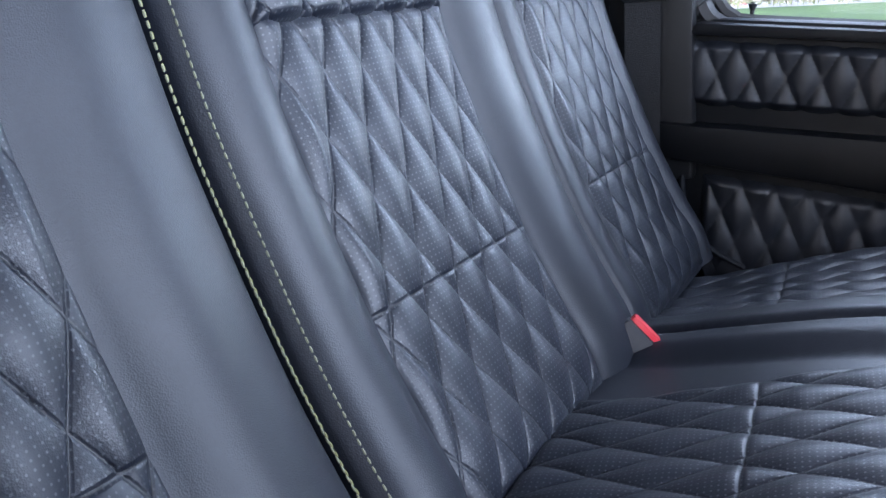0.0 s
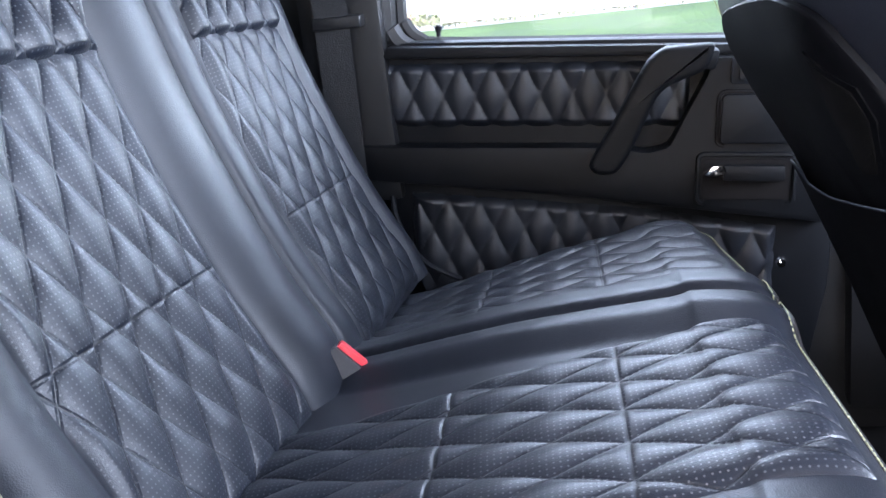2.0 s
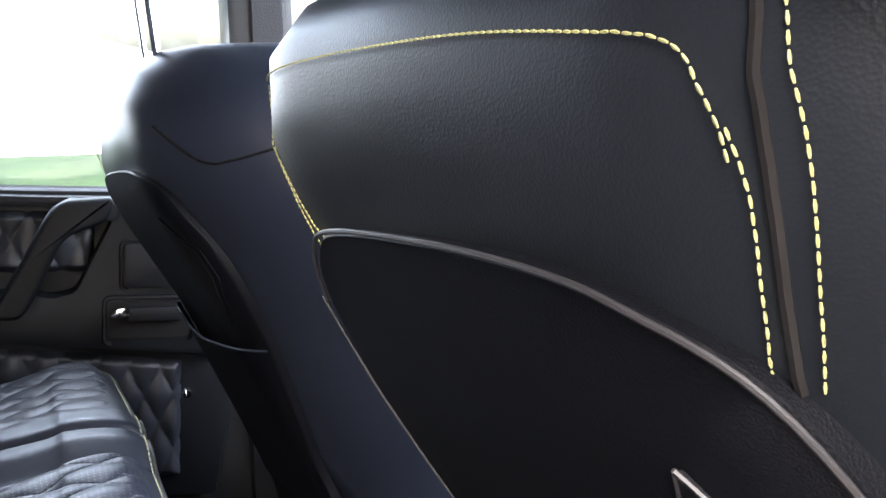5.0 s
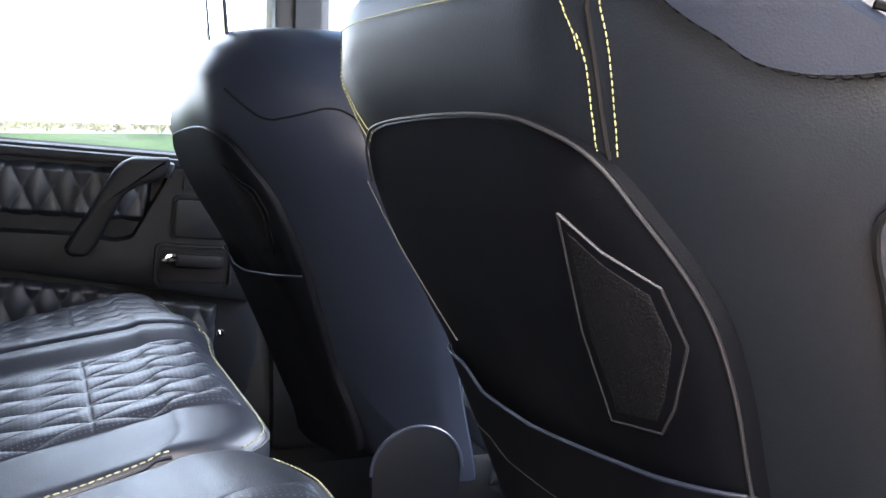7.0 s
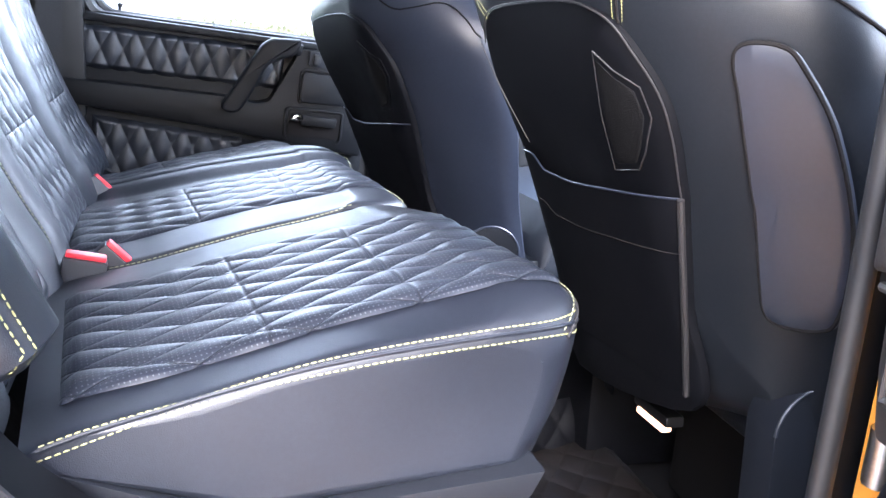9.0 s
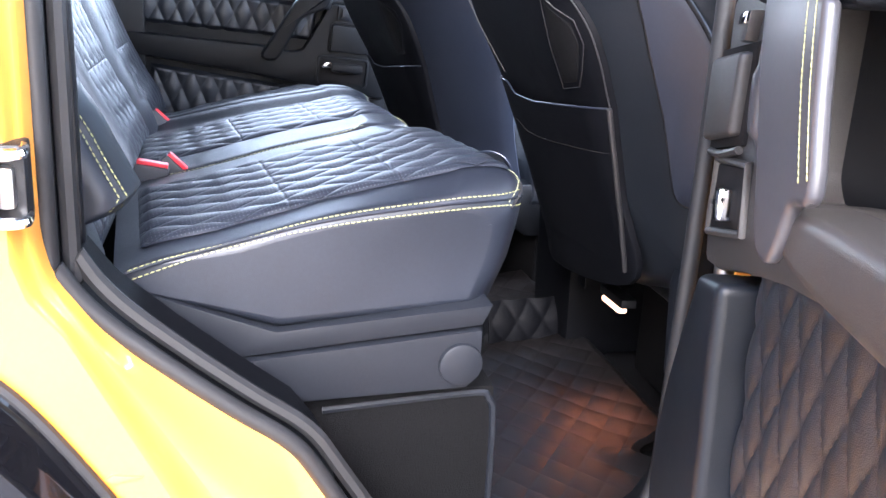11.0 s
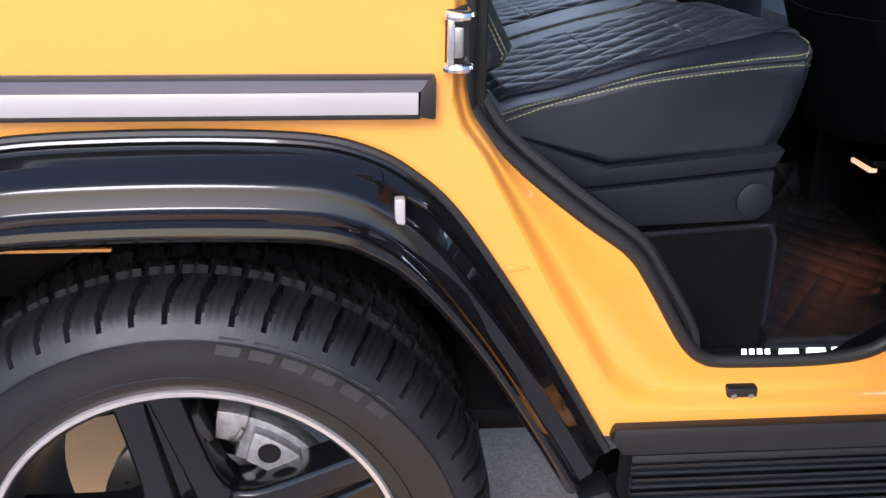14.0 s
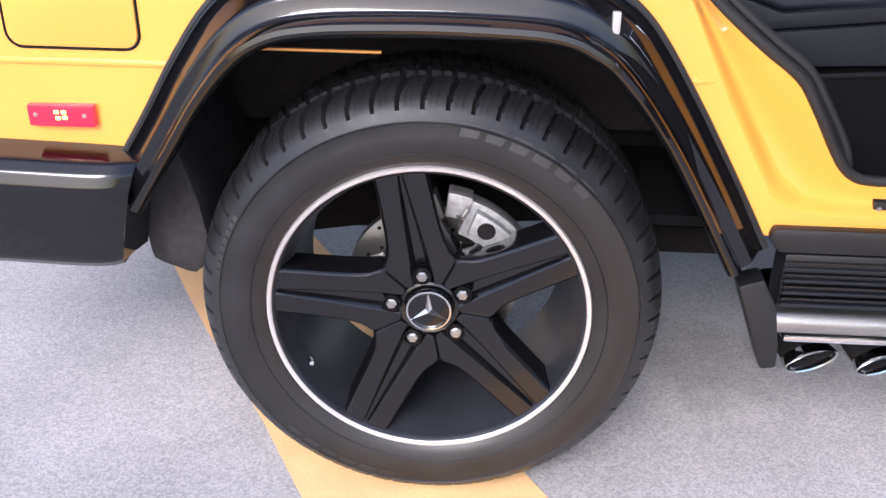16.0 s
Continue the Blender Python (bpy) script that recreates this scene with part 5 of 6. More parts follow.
def patch(poly, off, thick, res=26):
    """A thin raised panel on the seat's rear face, from an outline in (y, z)."""
    bm = bmesh.new()
    n = len(poly)
    cy, cz = sum(p[0] for p in poly) / n, sum(p[1] for p in poly) / n
    rings = []
    for s, o in ((0.0, off + thick), (0.3, off + thick), (0.6, off + thick), (0.85, off + thick), (0.985, off + thick), (1.0, off + thick * 0.6), (1.0, off - 0.004)):
        rings.append([bm.verts.new(on_back(cy + (y - cy) * s, cz + (z - cz) * s, o)) for y, z in poly])
    for a, b in zip(rings, rings[1:]):
        for i in range(n):
            bm.faces.new((a[i], a[(i + 1) % n], b[(i + 1) % n], b[i]))
    bmesh.ops.remove_doubles(bm, verts=bm.verts[:], dist=0.0003)
    return bm


def fine(poly, n=6, closed=True):
    return [(p.x, p.y) for p in smooth_line([(a, b, 0) for a, b in poly], n, closed)]


front = thing("front_seat", "black leather front seat with back panel and map pocket", "seat", "front seats")
near_shell = part("backrest", seat_shell(SEAT_OUT), SEAT_LEATHER, front, "dark leather backrest")
bpy.context.view_layer.update()


def on_shell(line, off=0.0012):
    """The (y, z) line laid on the upholstered back."""
    hits = [near_shell.closest_point_on_mesh(on_back(y, z)) for y, z in line]
    return [h[1] + h[2] * off for h in hits]


part("back_panel", patch(fine(PANEL), 0.002, 0.006), PANEL_VINYL, front, "dark flat back panel")
edge_line = [on_back(y, z, 0.009) for y, z in fine(PANEL[4:16], 6, False)]
part("panel_piping", tube(edge_line, 0.0011, 8), PIPING, front, "grey piping round the panel")
slit = [on_back(y, z, 0.009) for y, z in fine([(0.652, 1.222), (0.640, 1.17), (0.622, 1.105)], 6, False)]
part("panel_slit", tube(slit, 0.0007, 6), PIPING, front)
NET = [(y - 0.012, z) for y, z in ((0.402, 1.238), (0.382, 1.222), (0.357, 1.209), (0.355, 1.18), (0.378, 1.14), (0.395, 1.120), (0.443, 1.110), (0.427, 1.17))]
NET_C = (sum(y for y, z in NET) / len(NET), sum(z for y, z in NET) / len(NET))
part("speaker_frame", patch(NET, 0.005, 0.004), PANEL_VINYL, front, "dark plastic speaker frame")
part("speaker_mesh", patch([(NET_C[0] + (y - NET_C[0]) * 0.8, NET_C[1] + (z - NET_C[1]) * 0.86) for y, z in NET], 0.0080, 0.0015), MESH_CLOTH, front, "fine dark mesh")
part("speaker_rim", tube([on_back(y, z, 0.0090) for y, z in NET + NET[:1]], 0.0009, 6), PIPING, front)
# map pocket, standing a little off the panel
def pocket(u, v):
    y0, y1 = 0.684 - 0.036 * v, 0.400 - 0.055 * v
    top = 1.078 + 0.016 * (1 if u < 0.16 else max(0.0, 1 - (u - 0.16) / 0.06)) + 0.020 * max(0, (u - 0.45) / 0.55)
    z = 0.852 + (top - 0.852) * v
    y = y0 + (y1 - y0) * u
    return on_back(y, z, 0.010 + 0.016 * math.sin(math.pi * u) ** 0.6 * v ** 0.7)
part("map_pocket", sheet(pocket, 40, 24), PANEL_VINYL, front, "black leather map pocket")
part("pocket_piping", tube([pocket(i / 40, 1.0) for i in range(41)], 0.0014, 8), GREY_LEATHER, front, "grey pocket piping")
part("pocket_welt", tube([pocket(1.0, i / 12) + Vector((0, -0.004, 0)) for i in range(13)], 0.0040, 8), PIPING, front)
part("pocket_seam", tube([pocket(i / 30, 0.74) + Vector((-0.0002, 0, 0)) for i in range(31)], 0.0007, 6), UNDERBODY, front)
# inset side panel of the bolster
INS = [(0.268, 1.241), (0.264, 1.255), (0.254, 1.262), (0.237, 1.262), (0.227, 1.25), (0.217, 1.20), (0.218, 1.14), (0.228, 1.06), (0.243, 1.0), (0.258, 0.983), (0.286, 0.980), (0.296, 0.992), (0.294, 1.025), (0.288, 1.075), (0.283, 1.118), (0.275, 1.172), (0.270, 1.216)]
part("bolster_inset", patch(fine(INS, 5), 0.0, 0.0045), GREY_LEATHER, front, "smooth grey-blue leather bolster inset")
part("inset_seam", tube([on_back(y, z, 0.002) for y, z in fine(INS, 5)] + [on_back(*fine(INS, 5)[0], 0.002)], 0.0024, 6), UNDERBODY, front)
# shoulder seams with yellow stitches
SH1 = [(0.607, 1.258), (0.630, 1.267), (0.655, 1.288), (0.668, 1.310), (0.660, 1.326)]
for d in (0.0, 0.006):
    part("shoulder_stitching", stitches(on_shell([(y + d, z - d) for y, z in fine(SH1, 8, False)]), 0.0027, 0.0009, 0.0005), STITCH, front, "yellow contrast stitching")
for line in ([(0.362, 1.270), (0.360, 1.285), (0.359, 1.31), (0.362, 1.325)], [(0.352, 1.270), (0.349, 1.29), (0.347, 1.32), (0.349, 1.345), (0.352, 1.375)]):
    part("centre_stitching", stitches(on_shell(fine(line, 8, False)), 0.0027, 0.0009, 0.0005), STITCH, front, "yellow contrast stitching")
part("centre_welt", tube(on_shell(fine([(0.357, 1.268), (0.355, 1.30), (0.355, 1.345), (0.358, 1.38)], 8, False), 0.0004), 0.0015, 6), UNDERBODY, front)
crown = fine([(0.660, 1.326), (0.591, 1.336), (0.473, 1.344), (0.405, 1.344), (0.373, 1.341), (0.364, 1.327), (0.362, 1.316)], 8, False)
part("crown_stitching", stitches(on_shell(crown), 0.0027, 0.0009, 0.0005), STITCH, front, "yellow contrast stitching")
HEAD = [(0.330, 1.352), (0.318, 1.338), (0.309, 1.329), (0.300, 1.322), (0.293, 1.315), (0.285, 1.311), (0.272, 1.309), (0.256, 1.311), (0.246, 1.318), (0.258, 1.330), (0.276, 1.346), (0.300, 1.362), (0.322, 1.370), (0.335, 1.366)]
part("shoulder_inset", patch(fine(HEAD, 5), 0.0, 0.006), GREY_LEATHER, front, "smooth grey-blue leather shoulder inset")
part("inset_stitching", stitches([on_back(y, z, 0.004) for y, z in fine(HEAD[:9], 8, False)], r=0.0016), UNDERBODY, front, "black stitching")
# side seam of the shoulder seen from the next seat
flank = [on_back(y, z) + Vector((dx - 0.001, 0, 0)) for y, z, dx in ((0.262, 1.336, 0.004), (0.236, 1.319, 0.030), (0.212, 1.288, 0.052), (0.206, 1.262, 0.080), (0.206, 1.240, 0.105))]
part("flank_seam", tube(smooth_line(flank, 6), 0.0018, 6), UNDERBODY, front)
# lower part: cushion, hinge cover, runner
part("seat_cushion", loft([(1.24, 0.80), (1.24, 0.90), (1.28, 0.95), (1.50, 0.98), (1.62, 0.97), (1.64, 0.88), (1.56, 0.80)], 0.27, 0.74, 0.04, 5, 6), BLACK_LEATHER, front, "black leather seat cushion")
def hinge(x, y0, y1, z):
    return prism([(x + 0.055 * math.cos(radians(a)), z + 0.055 * math.sin(radians(a))) for a in range(0, 181, 12)] + [(x - 0.045, z - 0.14), (x + 0.05, z - 0.14)], y0, y1, "y", 0.006)


HINGE_RIM = [(1.175 + 0.055 * math.cos(radians(a)), 0.279, 0.855 + 0.055 * math.sin(radians(a))) for a in range(0, 181, 10)]
part("hinge_rim", tube(HINGE_RIM, 0.0022, 6), GREY_LEATHER, front, "pale edge of the hinge cover")
part("hinge_cover", hinge(1.175, 0.280, 0.335, 0.855), GREY_PLASTIC, front, "flat black hinge cover")
part("hinge_cover", hinge(1.20, 0.700, 0.735, 0.845), PANEL_VINYL, front, "flat black hinge cover")
part("lower_skirt", prism([(1.16, 0.80), (1.16, 0.86), (1.5, 0.86), (1.5, 0.74), (1.24, 0.74)], 0.28, 0.74, "y", 0.012), LINING, front, "black plastic seat skirt")
part("pedestal", box(1.27, 1.48, 0.30, 0.70, 0.545, 0.76, 0.01), CARPET, front)
left_front = copy_thing(front, Matrix.Translation((-0.070, 0.81, -0.060)) @ tilted((1.0, 0.35, 1.09), -2.0, 1.5))
for c in [c for c in left_front.children_recursive if c.name.split(".")[0] in ("bolster_inset", "inset_seam", "shoulder_inset", "inset_stitching", "backrest", "centre_welt", "centre_stitching", "crown_stitching", "panel_piping", "speaker_rim", "pocket_seam", "pocket_welt", "panel_slit", "hinge_cover", "hinge_rim", "flank_seam")]:
    bpy.data.objects.remove(c)
# bluer, paler leather than the near backrest: the light's sheen is in the colour
left_shell = part("backrest", seat_shell(LEFT_OUT, 0.4), GREY_LEATHER, left_front, "dark leather backrest")
bpy.context.view_layer.update()
to_left = left_front.matrix_world.inverted()
seam = smooth_line([(0.83, 1.157, 1.27), (0.87, 1.14, 1.25), (0.901, 1.127, 1.238), (0.935, 1.10, 1.245), (0.964, 1.084, 1.25), (0.990, 1.06, 1.230), (1.023, 1.05, 1.186), (1.055, 1.05, 1.140)], 6)
seam = [left_shell.closest_point_on_mesh(to_left @ p)[1] for p in seam]
for k in range(12):
    seam = seam[:1] + [(a + b + c) / 3 for a, b, c in zip(seam, seam[1:], seam[2:])] + seam[-1:]
seam = [hit[1] + hit[2] * 0.001 for hit in [left_shell.closest_point_on_mesh(p) for p in seam]]
part("flank_seam", tube(seam, 0.0014, 6), UNDERBODY, left_front, "dark seam over the shoulder")
part("hinge_cover", merge(bmesh.new(), hinge(1.030, 0.955, 0.966, 0.848), to_left), PANEL_VINYL, left_front, "flat black hinge cover")
part("hinge_rim", merge(bmesh.new(), tube([(1.030 + 0.055 * math.cos(radians(a)), 0.956, 0.848 + 0.055 * math.sin(radians(a))) for a in range(0, 181, 10)], 0.0022, 6), to_left), GREY_LEATHER, left_front, "pale edge of the hinge cover")
part("headrest", merge(bmesh.new(), loft([(0.845, 1.44), (0.825, 1.53), (0.835, 1.63), (0.885, 1.66), (0.935, 1.63), (0.945, 1.46), (0.905, 1.42)], 1.20, 1.47, 0.03, 5, 4), to_left), SEAT_LEATHER, left_front, "dark leather headrest")
for y, z in ((1.226, 1.285), (1.445, 1.265)):
    post = tube([(0.860, y, z), (0.851, y, 1.34), (0.842, y, 1.46)], 0.0045, 8)
    part("headrest_post", merge(bmesh.new(), post, to_left), CHROME, left_front, "thin bright headrest post")

# footwell lamp under the front seat
foot = thing("footwell_lamp", "small warm footwell lamp glowing under the front seat", "lamp")
part("lens", merge(bmesh.new(), box(-0.040, 0.040, -0.008, 0.008, -0.005, 0.005, 0.004), pose(1.166, 0.596, 0.719, 0, 4, 88)), LAMP_GLOW, foot)
part("lamp_housing", merge(bmesh.new(), box(-0.05, 0.05, -0.014, 0.014, 0.004, 0.02, 0.004), pose(1.172, 0.596, 0.721, 0, 4, 88)), PLASTIC, foot)
fl_data = bpy.data.lights.new("footwell_light", "AREA")
fl_data.shape, fl_data.size, fl_data.size_y, fl_data.energy, fl_data.color = "RECTANGLE", 0.07, 0.03, 0.018, (1.0, 0.28, 0.11)
fl_data.spread = radians(100)
fl_lamp = new("footwell_light", fl_data)
fl_lamp.matrix_world = look((1.160, 0.596, 0.705), (1.07, 0.53, 0.57))

# ---- left rear door, seen from inside ----
DOOR = tilted((0.70, 1.675, 1.05), 0, 0, 4.5)


def door_lining(t):
    """The inner face of a rear door in its own frame: x along the car, z up, the face towards -y."""
    y = 1.675
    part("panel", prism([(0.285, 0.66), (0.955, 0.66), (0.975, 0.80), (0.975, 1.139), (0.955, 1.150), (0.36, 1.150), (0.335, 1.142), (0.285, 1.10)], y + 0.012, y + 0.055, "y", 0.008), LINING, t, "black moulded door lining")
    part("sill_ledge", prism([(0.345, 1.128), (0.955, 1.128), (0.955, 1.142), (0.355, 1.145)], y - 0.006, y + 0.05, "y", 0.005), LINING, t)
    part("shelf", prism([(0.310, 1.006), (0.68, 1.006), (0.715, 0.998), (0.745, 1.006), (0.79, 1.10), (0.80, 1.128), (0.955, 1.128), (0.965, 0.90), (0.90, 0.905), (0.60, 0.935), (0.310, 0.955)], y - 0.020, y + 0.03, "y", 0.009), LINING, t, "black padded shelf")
    def upper(u, v):
        x, z = 0.322 + 0.45 * u, 1.030 + 0.090 * v
        e = min(u * 0.45, (1 - u) * 0.45, v * 0.09, (1 - v) * 0.09)
        h = 0.0065 * puff(x, z - 1.030, 0.0455, 0.0455 * 1.98) + (0 if e > 0.012 else -0.012 * (1 - e / 0.012) ** 1.5)
        return (x, y + 0.004 - h, z)
    part("quilted_panel", sheet(upper, 150, 48), BLACK_LEATHER, t, "diamond-quilted black leather panel")
    def lower(u, v):
        x = 0.378 + 0.52 * u
        top = 0.932 - 0.03 * u - 0.035 * max(0, u - 0.6)
        lo = 0.70 + 0.12 * max(0, 1 - u / 0.15) ** 2
        z = lo + (top - lo) * v
        e = min(u * 0.5, (1 - u) * 0.5, v * 0.2, (1 - v) * 0.2)
        h = 0.0065 * puff(x, z - 0.70, 0.0455, 0.0455 * 1.98) + (0 if e > 0.012 else -0.012 * (1 - e / 0.012) ** 1.5)
        return (x, y + 0.004 - h, z)
    part("quilted_panel", sheet(lower, 180, 80), BLACK_LEATHER, t, "diamond-quilted black leather panel")
    part("pocket_rim", tube(smooth_line([(0.352, y - 0.004, 0.930), (0.356, y - 0.006, 0.90), (0.372, y - 0.006, 0.86), (0.40, y - 0.004, 0.825), (0.45, y, 0.80)], 8), 0.0042, 8), GREY_PLASTIC, t, "curved pocket rim")
    # grab handle: a broad flat bar that leaves the sill, bends and ends in a rounded tip over the shelf
    grip = [(0.742, 1.142), (0.720, 1.128), (0.700, 1.098), (0.671, 1.050), (0.640, 1.004), (0.636, 0.992), (0.642, 0.983), (0.660, 0.980), (0.674, 0.986), (0.691, 1.010),
            (0.713, 1.050), (0.729, 1.079), (0.745, 1.092), (0.766, 1.100), (0.788, 1.108), (0.800, 1.124), (0.805, 1.142)]
    part("grab_handle", merge(bmesh.new(), prism([(p.x, p.z) for p in smooth_line([(x, 0, z) for x, z in grip], 3)], y - 0.066, y - 0.036, "y", 0.008, 3), DOOR.inverted()), LINING, t, "slanted flat black grab handle")
    part("handle_root", prism([(0.735, 1.120), (0.80, 1.112), (0.806, 1.138), (0.735, 1.142)], y - 0.040, y + 0.01, "y", 0.005), LINING, t)
    part("handle_foot", tube(smooth_line([(0.660, y - 0.050, 0.994), (0.664, y - 0.03, 0.994), (0.668, y, 0.998)], 4), 0.013, 12), LINING, t)
    part("switch_frame", prism(rounded(0.822, 0.858, 1.092, 1.126, 0.004), y - 0.025, y - 0.017, "y", 0.002), GREY_PLASTIC, t, "window switch")
    part("switch", prism(rounded(0.832, 0.848, 1.098, 1.120, 0.003), y - 0.031, y - 0.020, "y", 0.002), PLASTIC, t)
    part("ashtray", prism(rounded(0.812, 0.915, 1.012, 1.078, 0.008), y - 0.027, y - 0.017, "y", 0.003), LINING, t, "black lidded box")
    part("ashtray_gap", tube([(x, y - 0.021, z) for x, z in rounded(0.808, 0.919, 1.008, 1.082, 0.010)], 0.0025, 6, caps=False), UNDERBODY, t)
    part("latch_recess", prism(rounded(0.792, 0.905, 0.935, 0.990, 0.006), y - 0.0225, y - 0.017, "y"), UNDERBODY, t, "dark latch recess")
    part("latch_frame", tube([(x, y - 0.021, z) for x, z in rounded(0.785, 0.912, 0.928, 0.997, 0.009)], 0.0035, 6, caps=False), LINING, t)
    part("latch_lever", prism([(0.790, 0.972), (0.802, 0.985), (0.818, 0.988), (0.822, 0.976), (0.806, 0.970)], y - 0.046, y - 0.022, "y", 0.004), CHROME, t, "chrome latch lever")
    part("lever_blade", box(0.818, 0.898, y - 0.034, y - 0.024, 0.962, 0.984, 0.004), LINING, t)


left_door = thing("door", "closed black-lined rear door with quilted leather and a grab handle", "door", "rear doors", DOOR)
door_lining(left_door)
part("lock_pin", tube([(0.420, 1.722, 1.13), (0.420, 1.722, 1.170)], 0.0032, 8), PLASTIC, left_door, "black lock pin")
part("pin_head", merge(bmesh.new(), tube([(0.420, 1.722, 1.160), (0.420, 1.722, 1.168)], [0.004, 0.0065], 8)), PLASTIC, left_door)
part("window_sill", box(0.36, 0.98, 1.70, 1.76, 1.128, 1.141, 0.003), SILVER, left_door, "bright window ledge")
wf = smooth_line([(0.365, 1.715, 1.75), (0.365, 1.715, 1.22), (0.372, 1.715, 1.175), (0.395, 1.715, 1.150), (0.44, 1.715, 1.143), (0.70, 1.715, 1.142), (0.97, 1.715, 1.142)], 6)
part("window_seal", tube(wf, 0.011, 8), RUBBER, left_door, "black window seal")
part("window_frame", tube([p + Vector((-0.018, -0.012, -0.010)) for p in wf], 0.016, 8), PLASTIC, left_door)
part("pillar_bolt", merge(bmesh.new(), revolve([(0.0, -0.008), (0.006, -0.006), (0.008, 0.0)], 10), Matrix.Translation((0.905, 1.668, 0.84))), CHROME, left_door)

# ---- right rear door, swung open on the centre pillar ----
right_door = thing("door", "open yellow rear door with black quilted lining and yellow stitching", "door", "rear doors")


def open_door(t):
    """The swung door in its own frame: x runs out from the hinge side, z up, the lined face towards -y."""
    def curve(pts, n=4):
        return [(p.x, p.z) for p in smooth_line([(x, 0, z) for x, z in pts], n)]
    block = [(0.025, 1.012), (0.075, 1.018), (0.13, 1.036), (0.175, 1.048), (0.25, 1.066), (0.36, 1.084), (0.75, 1.115), (0.75, 1.175), (0.34, 1.152), (0.262, 1.135), (0.222, 1.125), (0.205, 1.142),
             (0.200, 1.290), (0.124, 1.275), (-0.004, 1.262), (0.003, 1.16), (0.012, 1.06)]
    # black trim in the paler colour that carries the daylight on the open door
    part("upper_lining", prism(block, 0.0, 0.06, "y", 0.008), LIT_DOOR_MOULD, t, "black moulded upper lining")
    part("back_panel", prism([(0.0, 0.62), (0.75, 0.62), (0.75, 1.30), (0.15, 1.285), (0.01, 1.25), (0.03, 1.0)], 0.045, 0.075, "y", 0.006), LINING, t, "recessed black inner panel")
    part("arm_rest", prism(curve([(0.335, 1.152), (0.45, 1.163), (0.75, 1.178), (0.75, 1.13), (0.42, 1.115), (0.345, 1.125)], 3), -0.045, 0.01, "y", 0.010, 3), LIT_DOOR_MOULD, t, "black padded arm rest")
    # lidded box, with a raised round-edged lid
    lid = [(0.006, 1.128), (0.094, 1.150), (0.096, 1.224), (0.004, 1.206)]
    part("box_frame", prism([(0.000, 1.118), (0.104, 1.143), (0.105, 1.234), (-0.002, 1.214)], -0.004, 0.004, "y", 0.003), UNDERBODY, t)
    part("box_lid", prism(lid, -0.015, 0.002, "y", 0.007, 3), LIT_DOOR_MOULD, t, "black box lid with rounded edges")
    part("box_lip", tube(smooth_line([(0.008, -0.004, 1.118), (0.05, -0.006, 1.124), (0.098, -0.004, 1.138)], 6), 0.004, 8), LIT_DOOR_MOULD, t)
    # latch cup with its chrome lever
    part("latch_cup", prism([(0.037, 1.050), (0.138, 1.076), (0.127, 1.128), (0.036, 1.112)], -0.003, 0.004, "y", 0.002), UNDERBODY, t, "dark latch cup")
    rim = [(0.037, -0.003, 1.046), (0.140, -0.003, 1.073), (0.131, -0.003, 1.132), (0.036, -0.003, 1.117)]
    part("latch_rim", tube(rim + rim[:1], 0.0042, 8, caps=False), LIT_DOOR_MOULD, t, "raised rim of the latch cup")
    part("latch_lever", prism([(0.104, 1.074), (0.116, 1.078), (0.112, 1.106), (0.096, 1.104), (0.094, 1.090)], -0.020, 0.0, "y", 0.004), CHROME, t, "chrome latch lever")
    part("lever_shade", prism([(0.050, 1.078), (0.100, 1.074), (0.096, 1.102), (0.074, 1.096)], -0.010, 0.0, "y", 0.003), PLASTIC, t)
    part("switch", prism([(0.070, 1.228), (0.090, 1.231), (0.097, 1.259), (0.072, 1.254)], -0.012, 0.002, "y", 0.004), LIT_DOOR_MOULD, t, "small window switch")
    part("switch_cap", prism([(0.074, 1.243), (0.092, 1.246), (0.095, 1.257), (0.075, 1.253)], -0.015, -0.008, "y", 0.002), CHROME, t)
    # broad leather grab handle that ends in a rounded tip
    # handle leather is paler for the same daylight
    part("handle_wall", tube(smooth_line([(0.165, -0.008, 1.262), (0.168, -0.010, 1.22), (0.176, -0.010, 1.17), (0.192, -0.004, 1.138)], 6), [0.010] * 7 + [0.013] * 6 + [0.008] * 6, 12), LIT_HANDLE_LEATHER, t, "rounded wall of the handle recess")
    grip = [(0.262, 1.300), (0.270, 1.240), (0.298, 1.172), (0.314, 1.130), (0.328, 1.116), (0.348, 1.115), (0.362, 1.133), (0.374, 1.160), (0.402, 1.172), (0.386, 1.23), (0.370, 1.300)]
    part("grab_handle", prism(curve(grip, 3)[:-1], -0.052, -0.041, "y", 0.005, 3), LIT_HANDLE_LEATHER, t, "broad black leather grab handle")
    for line in ([(0.346, 1.292), (0.352, 1.262), (0.363, 1.225), (0.385, 1.174)], [(0.360, 1.292), (0.366, 1.264), (0.377, 1.228), (0.398, 1.178)]):
        part("handle_stitching", stitches(smooth_line([(x, -0.0522, z) for x, z in line], 8), 0.0040, 0.0007, 0.0006), STITCH, t, "yellow contrast stitching")
    part("handle_root", prism([(0.20, 1.268), (0.39, 1.278), (0.39, 1.318), (0.13, 1.290)], -0.040, 0.05, "y", 0.010, 3), LINING, t)
    # pocket: smooth rounded edge and a quilted panel
    edge = [(0.088, 1.020), (0.060, 0.955), (0.036, 0.895), (0.016, 0.820), (0.018, 0.755), (0.045, 0.690), (0.11, 0.655), (0.20, 0.650), (0.192, 0.80), (0.180, 0.88), (0.166, 0.96), (0.158, 1.034)]
    part("pocket_border", prism(edge, -0.022, 0.05, "y", 0.012, 4), SEAT_LEATHER, t, "smooth leather edge of the door pocket")
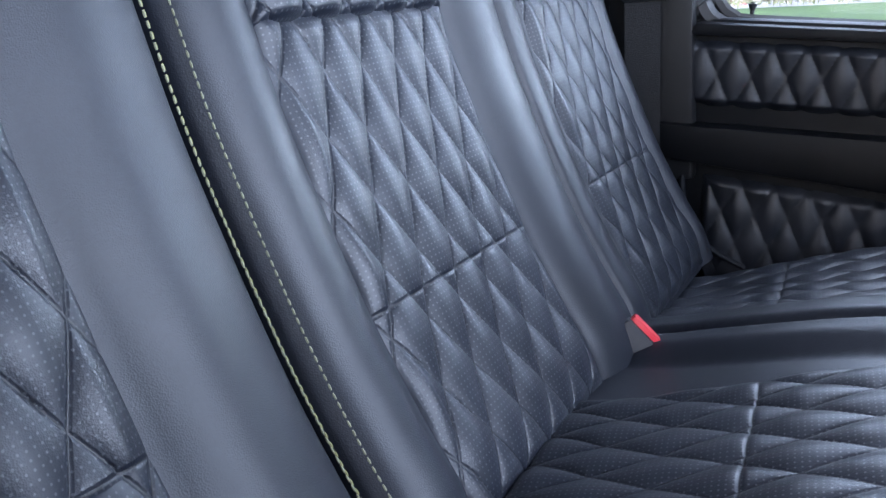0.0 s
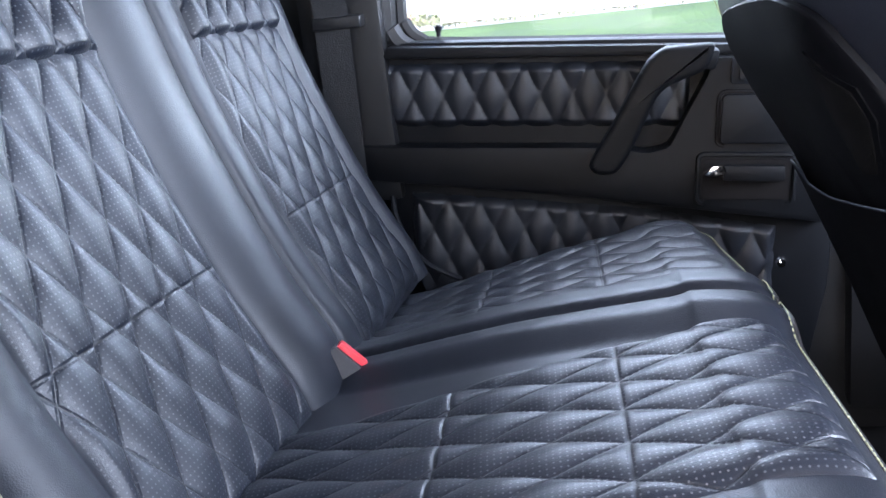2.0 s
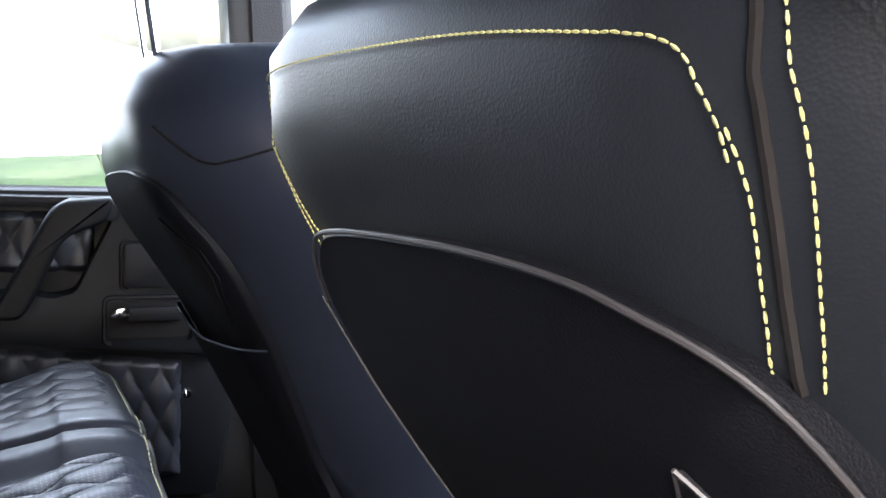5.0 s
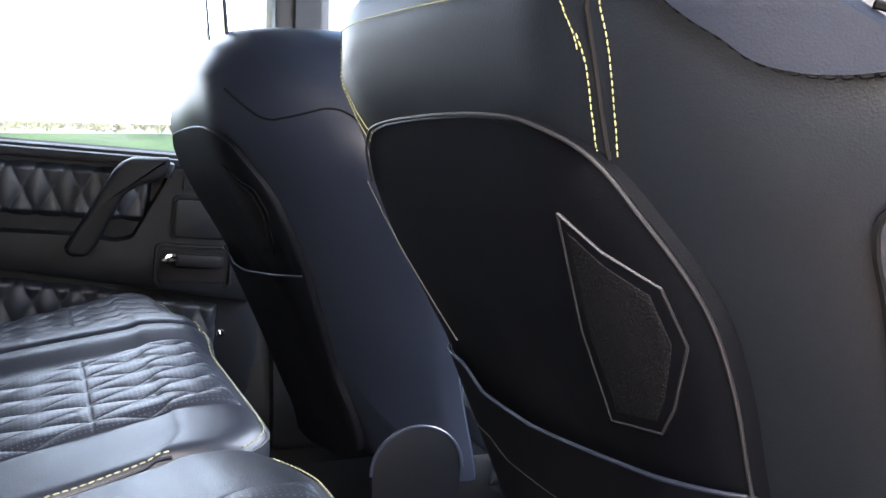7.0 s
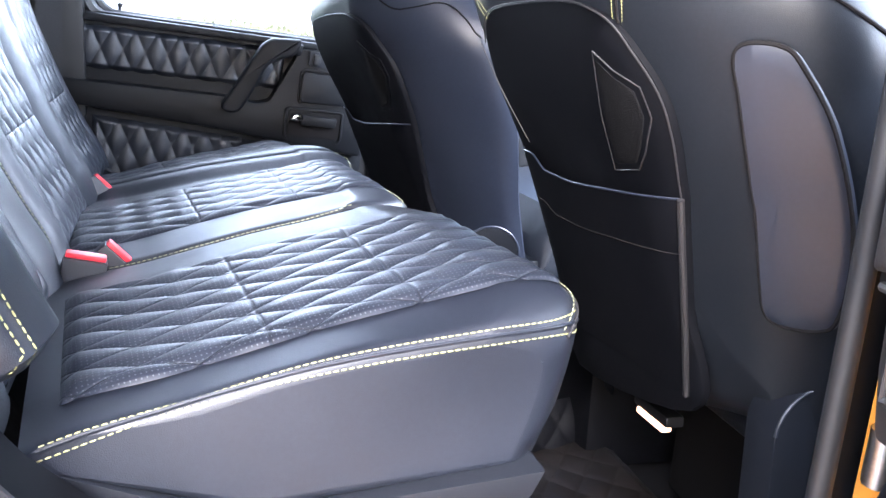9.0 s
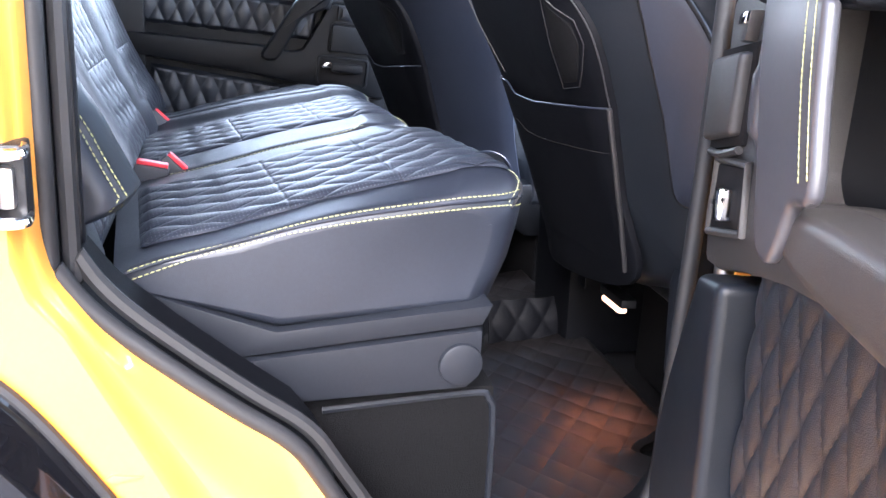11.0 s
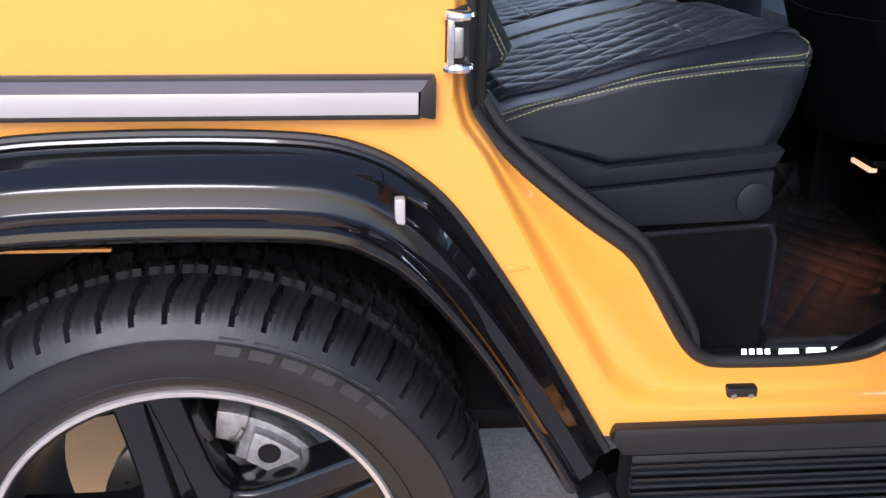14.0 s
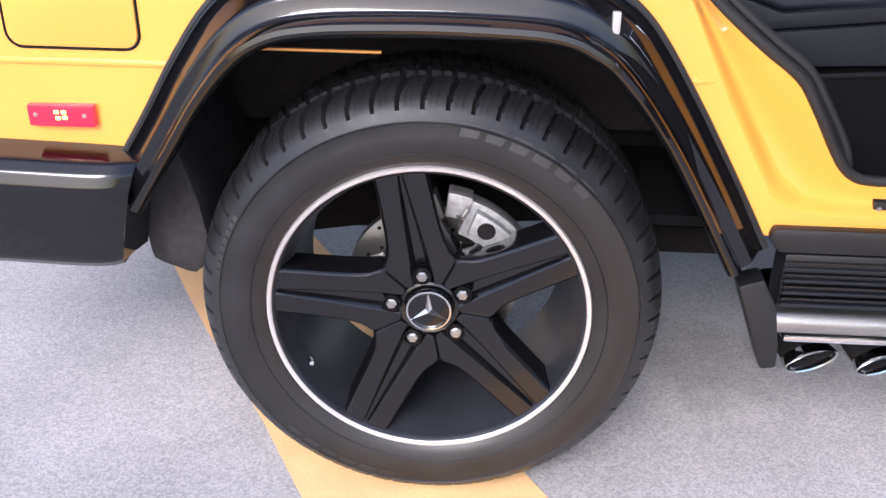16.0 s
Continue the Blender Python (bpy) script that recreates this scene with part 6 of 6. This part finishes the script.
    def quilt(u, v):
        x = 0.162 + 0.03 * (1 - v) + 0.54 * u
        z = 0.655 + (0.415 + 0.06 * u) * v
        e = min(u * 0.54, (1 - u) * 0.54, v * 0.4, (1 - v) * 0.4)
        h = 0.006 * puff(x, z, 0.047, 0.093) - (0 if e > 0.012 else 0.010 * (1 - e / 0.012))
        return (x, 0.010 - h, z)
    part("quilted_panel", sheet(quilt, 190, 150), BLACK_LEATHER, t, "diamond-quilted black leather panel")
    part("outer_skin", prism([(-0.02, 1.26), (0.0, 1.02), (0.05, 0.64), (0.10, 0.615), (0.45, 0.615), (0.75, 1.02), (0.75, 1.26)], 0.076, 0.105, "y", 0.006), YELLOW, t, "glossy yellow outer skin")
    part("window_frame", tube([(0.02, 0.085, 1.25), (0.0, 0.085, 1.85), (0.72, 0.085, 1.85), (0.73, 0.085, 1.25)], 0.020, 8), PLASTIC, t)
    glass = part("door_glass", box(0.02, 0.71, 0.083, 0.087, 1.25, 1.84), GLASS, t, smooth=False)
    glass.visible_shadow = False


open_door(right_door)
right_door.matrix_world = Matrix.Translation((0.972, 0.015, 0)) @ Matrix.Rotation(radians(-105), 4, "Z")
part("hinge_arm", merge(bmesh.new(), tube([(1.012, 0.022, 0.955), (1.012, 0.022, 1.000)], 0.013, 12)), STEEL, car, "steel door hinge")

# ---- belts ----
belt = thing("seat_belt", "dark grey rear seat belt hanging down the pillar", "seat belt")
def strap(u, v):
    x = 0.283 + 0.05 * u - 0.018 * v
    return (x, 1.655 - 0.01 * math.sin(v * 3), 1.72 - 0.75 * v)
part("webbing", sheet(strap, 6, 30), WEBBING, belt, "grey webbing strap")
part("guide", box(0.268, 0.338, 1.640, 1.675, 1.205, 1.222, 0.004), PLASTIC, belt, "black belt guide")
part("pillar_cover", box(0.24, 0.36, 1.668, 1.70, 0.95, 1.75, 0.01), PLASTIC, belt)
fbelt = thing("seat_belt", "front seat belt with its anchor on the centre pillar", "seat belt")
def strap2(u, v):
    return (1.02 + 0.045 * u, 1.678 - 0.004, 1.50 - 0.55 * v)
part("webbing", sheet(strap2, 4, 10), WEBBING, fbelt)
part("anchor", box(1.00, 1.085, 1.655, 1.69, 1.43, 1.46, 0.006), STEEL, fbelt, "bright anchor loop")
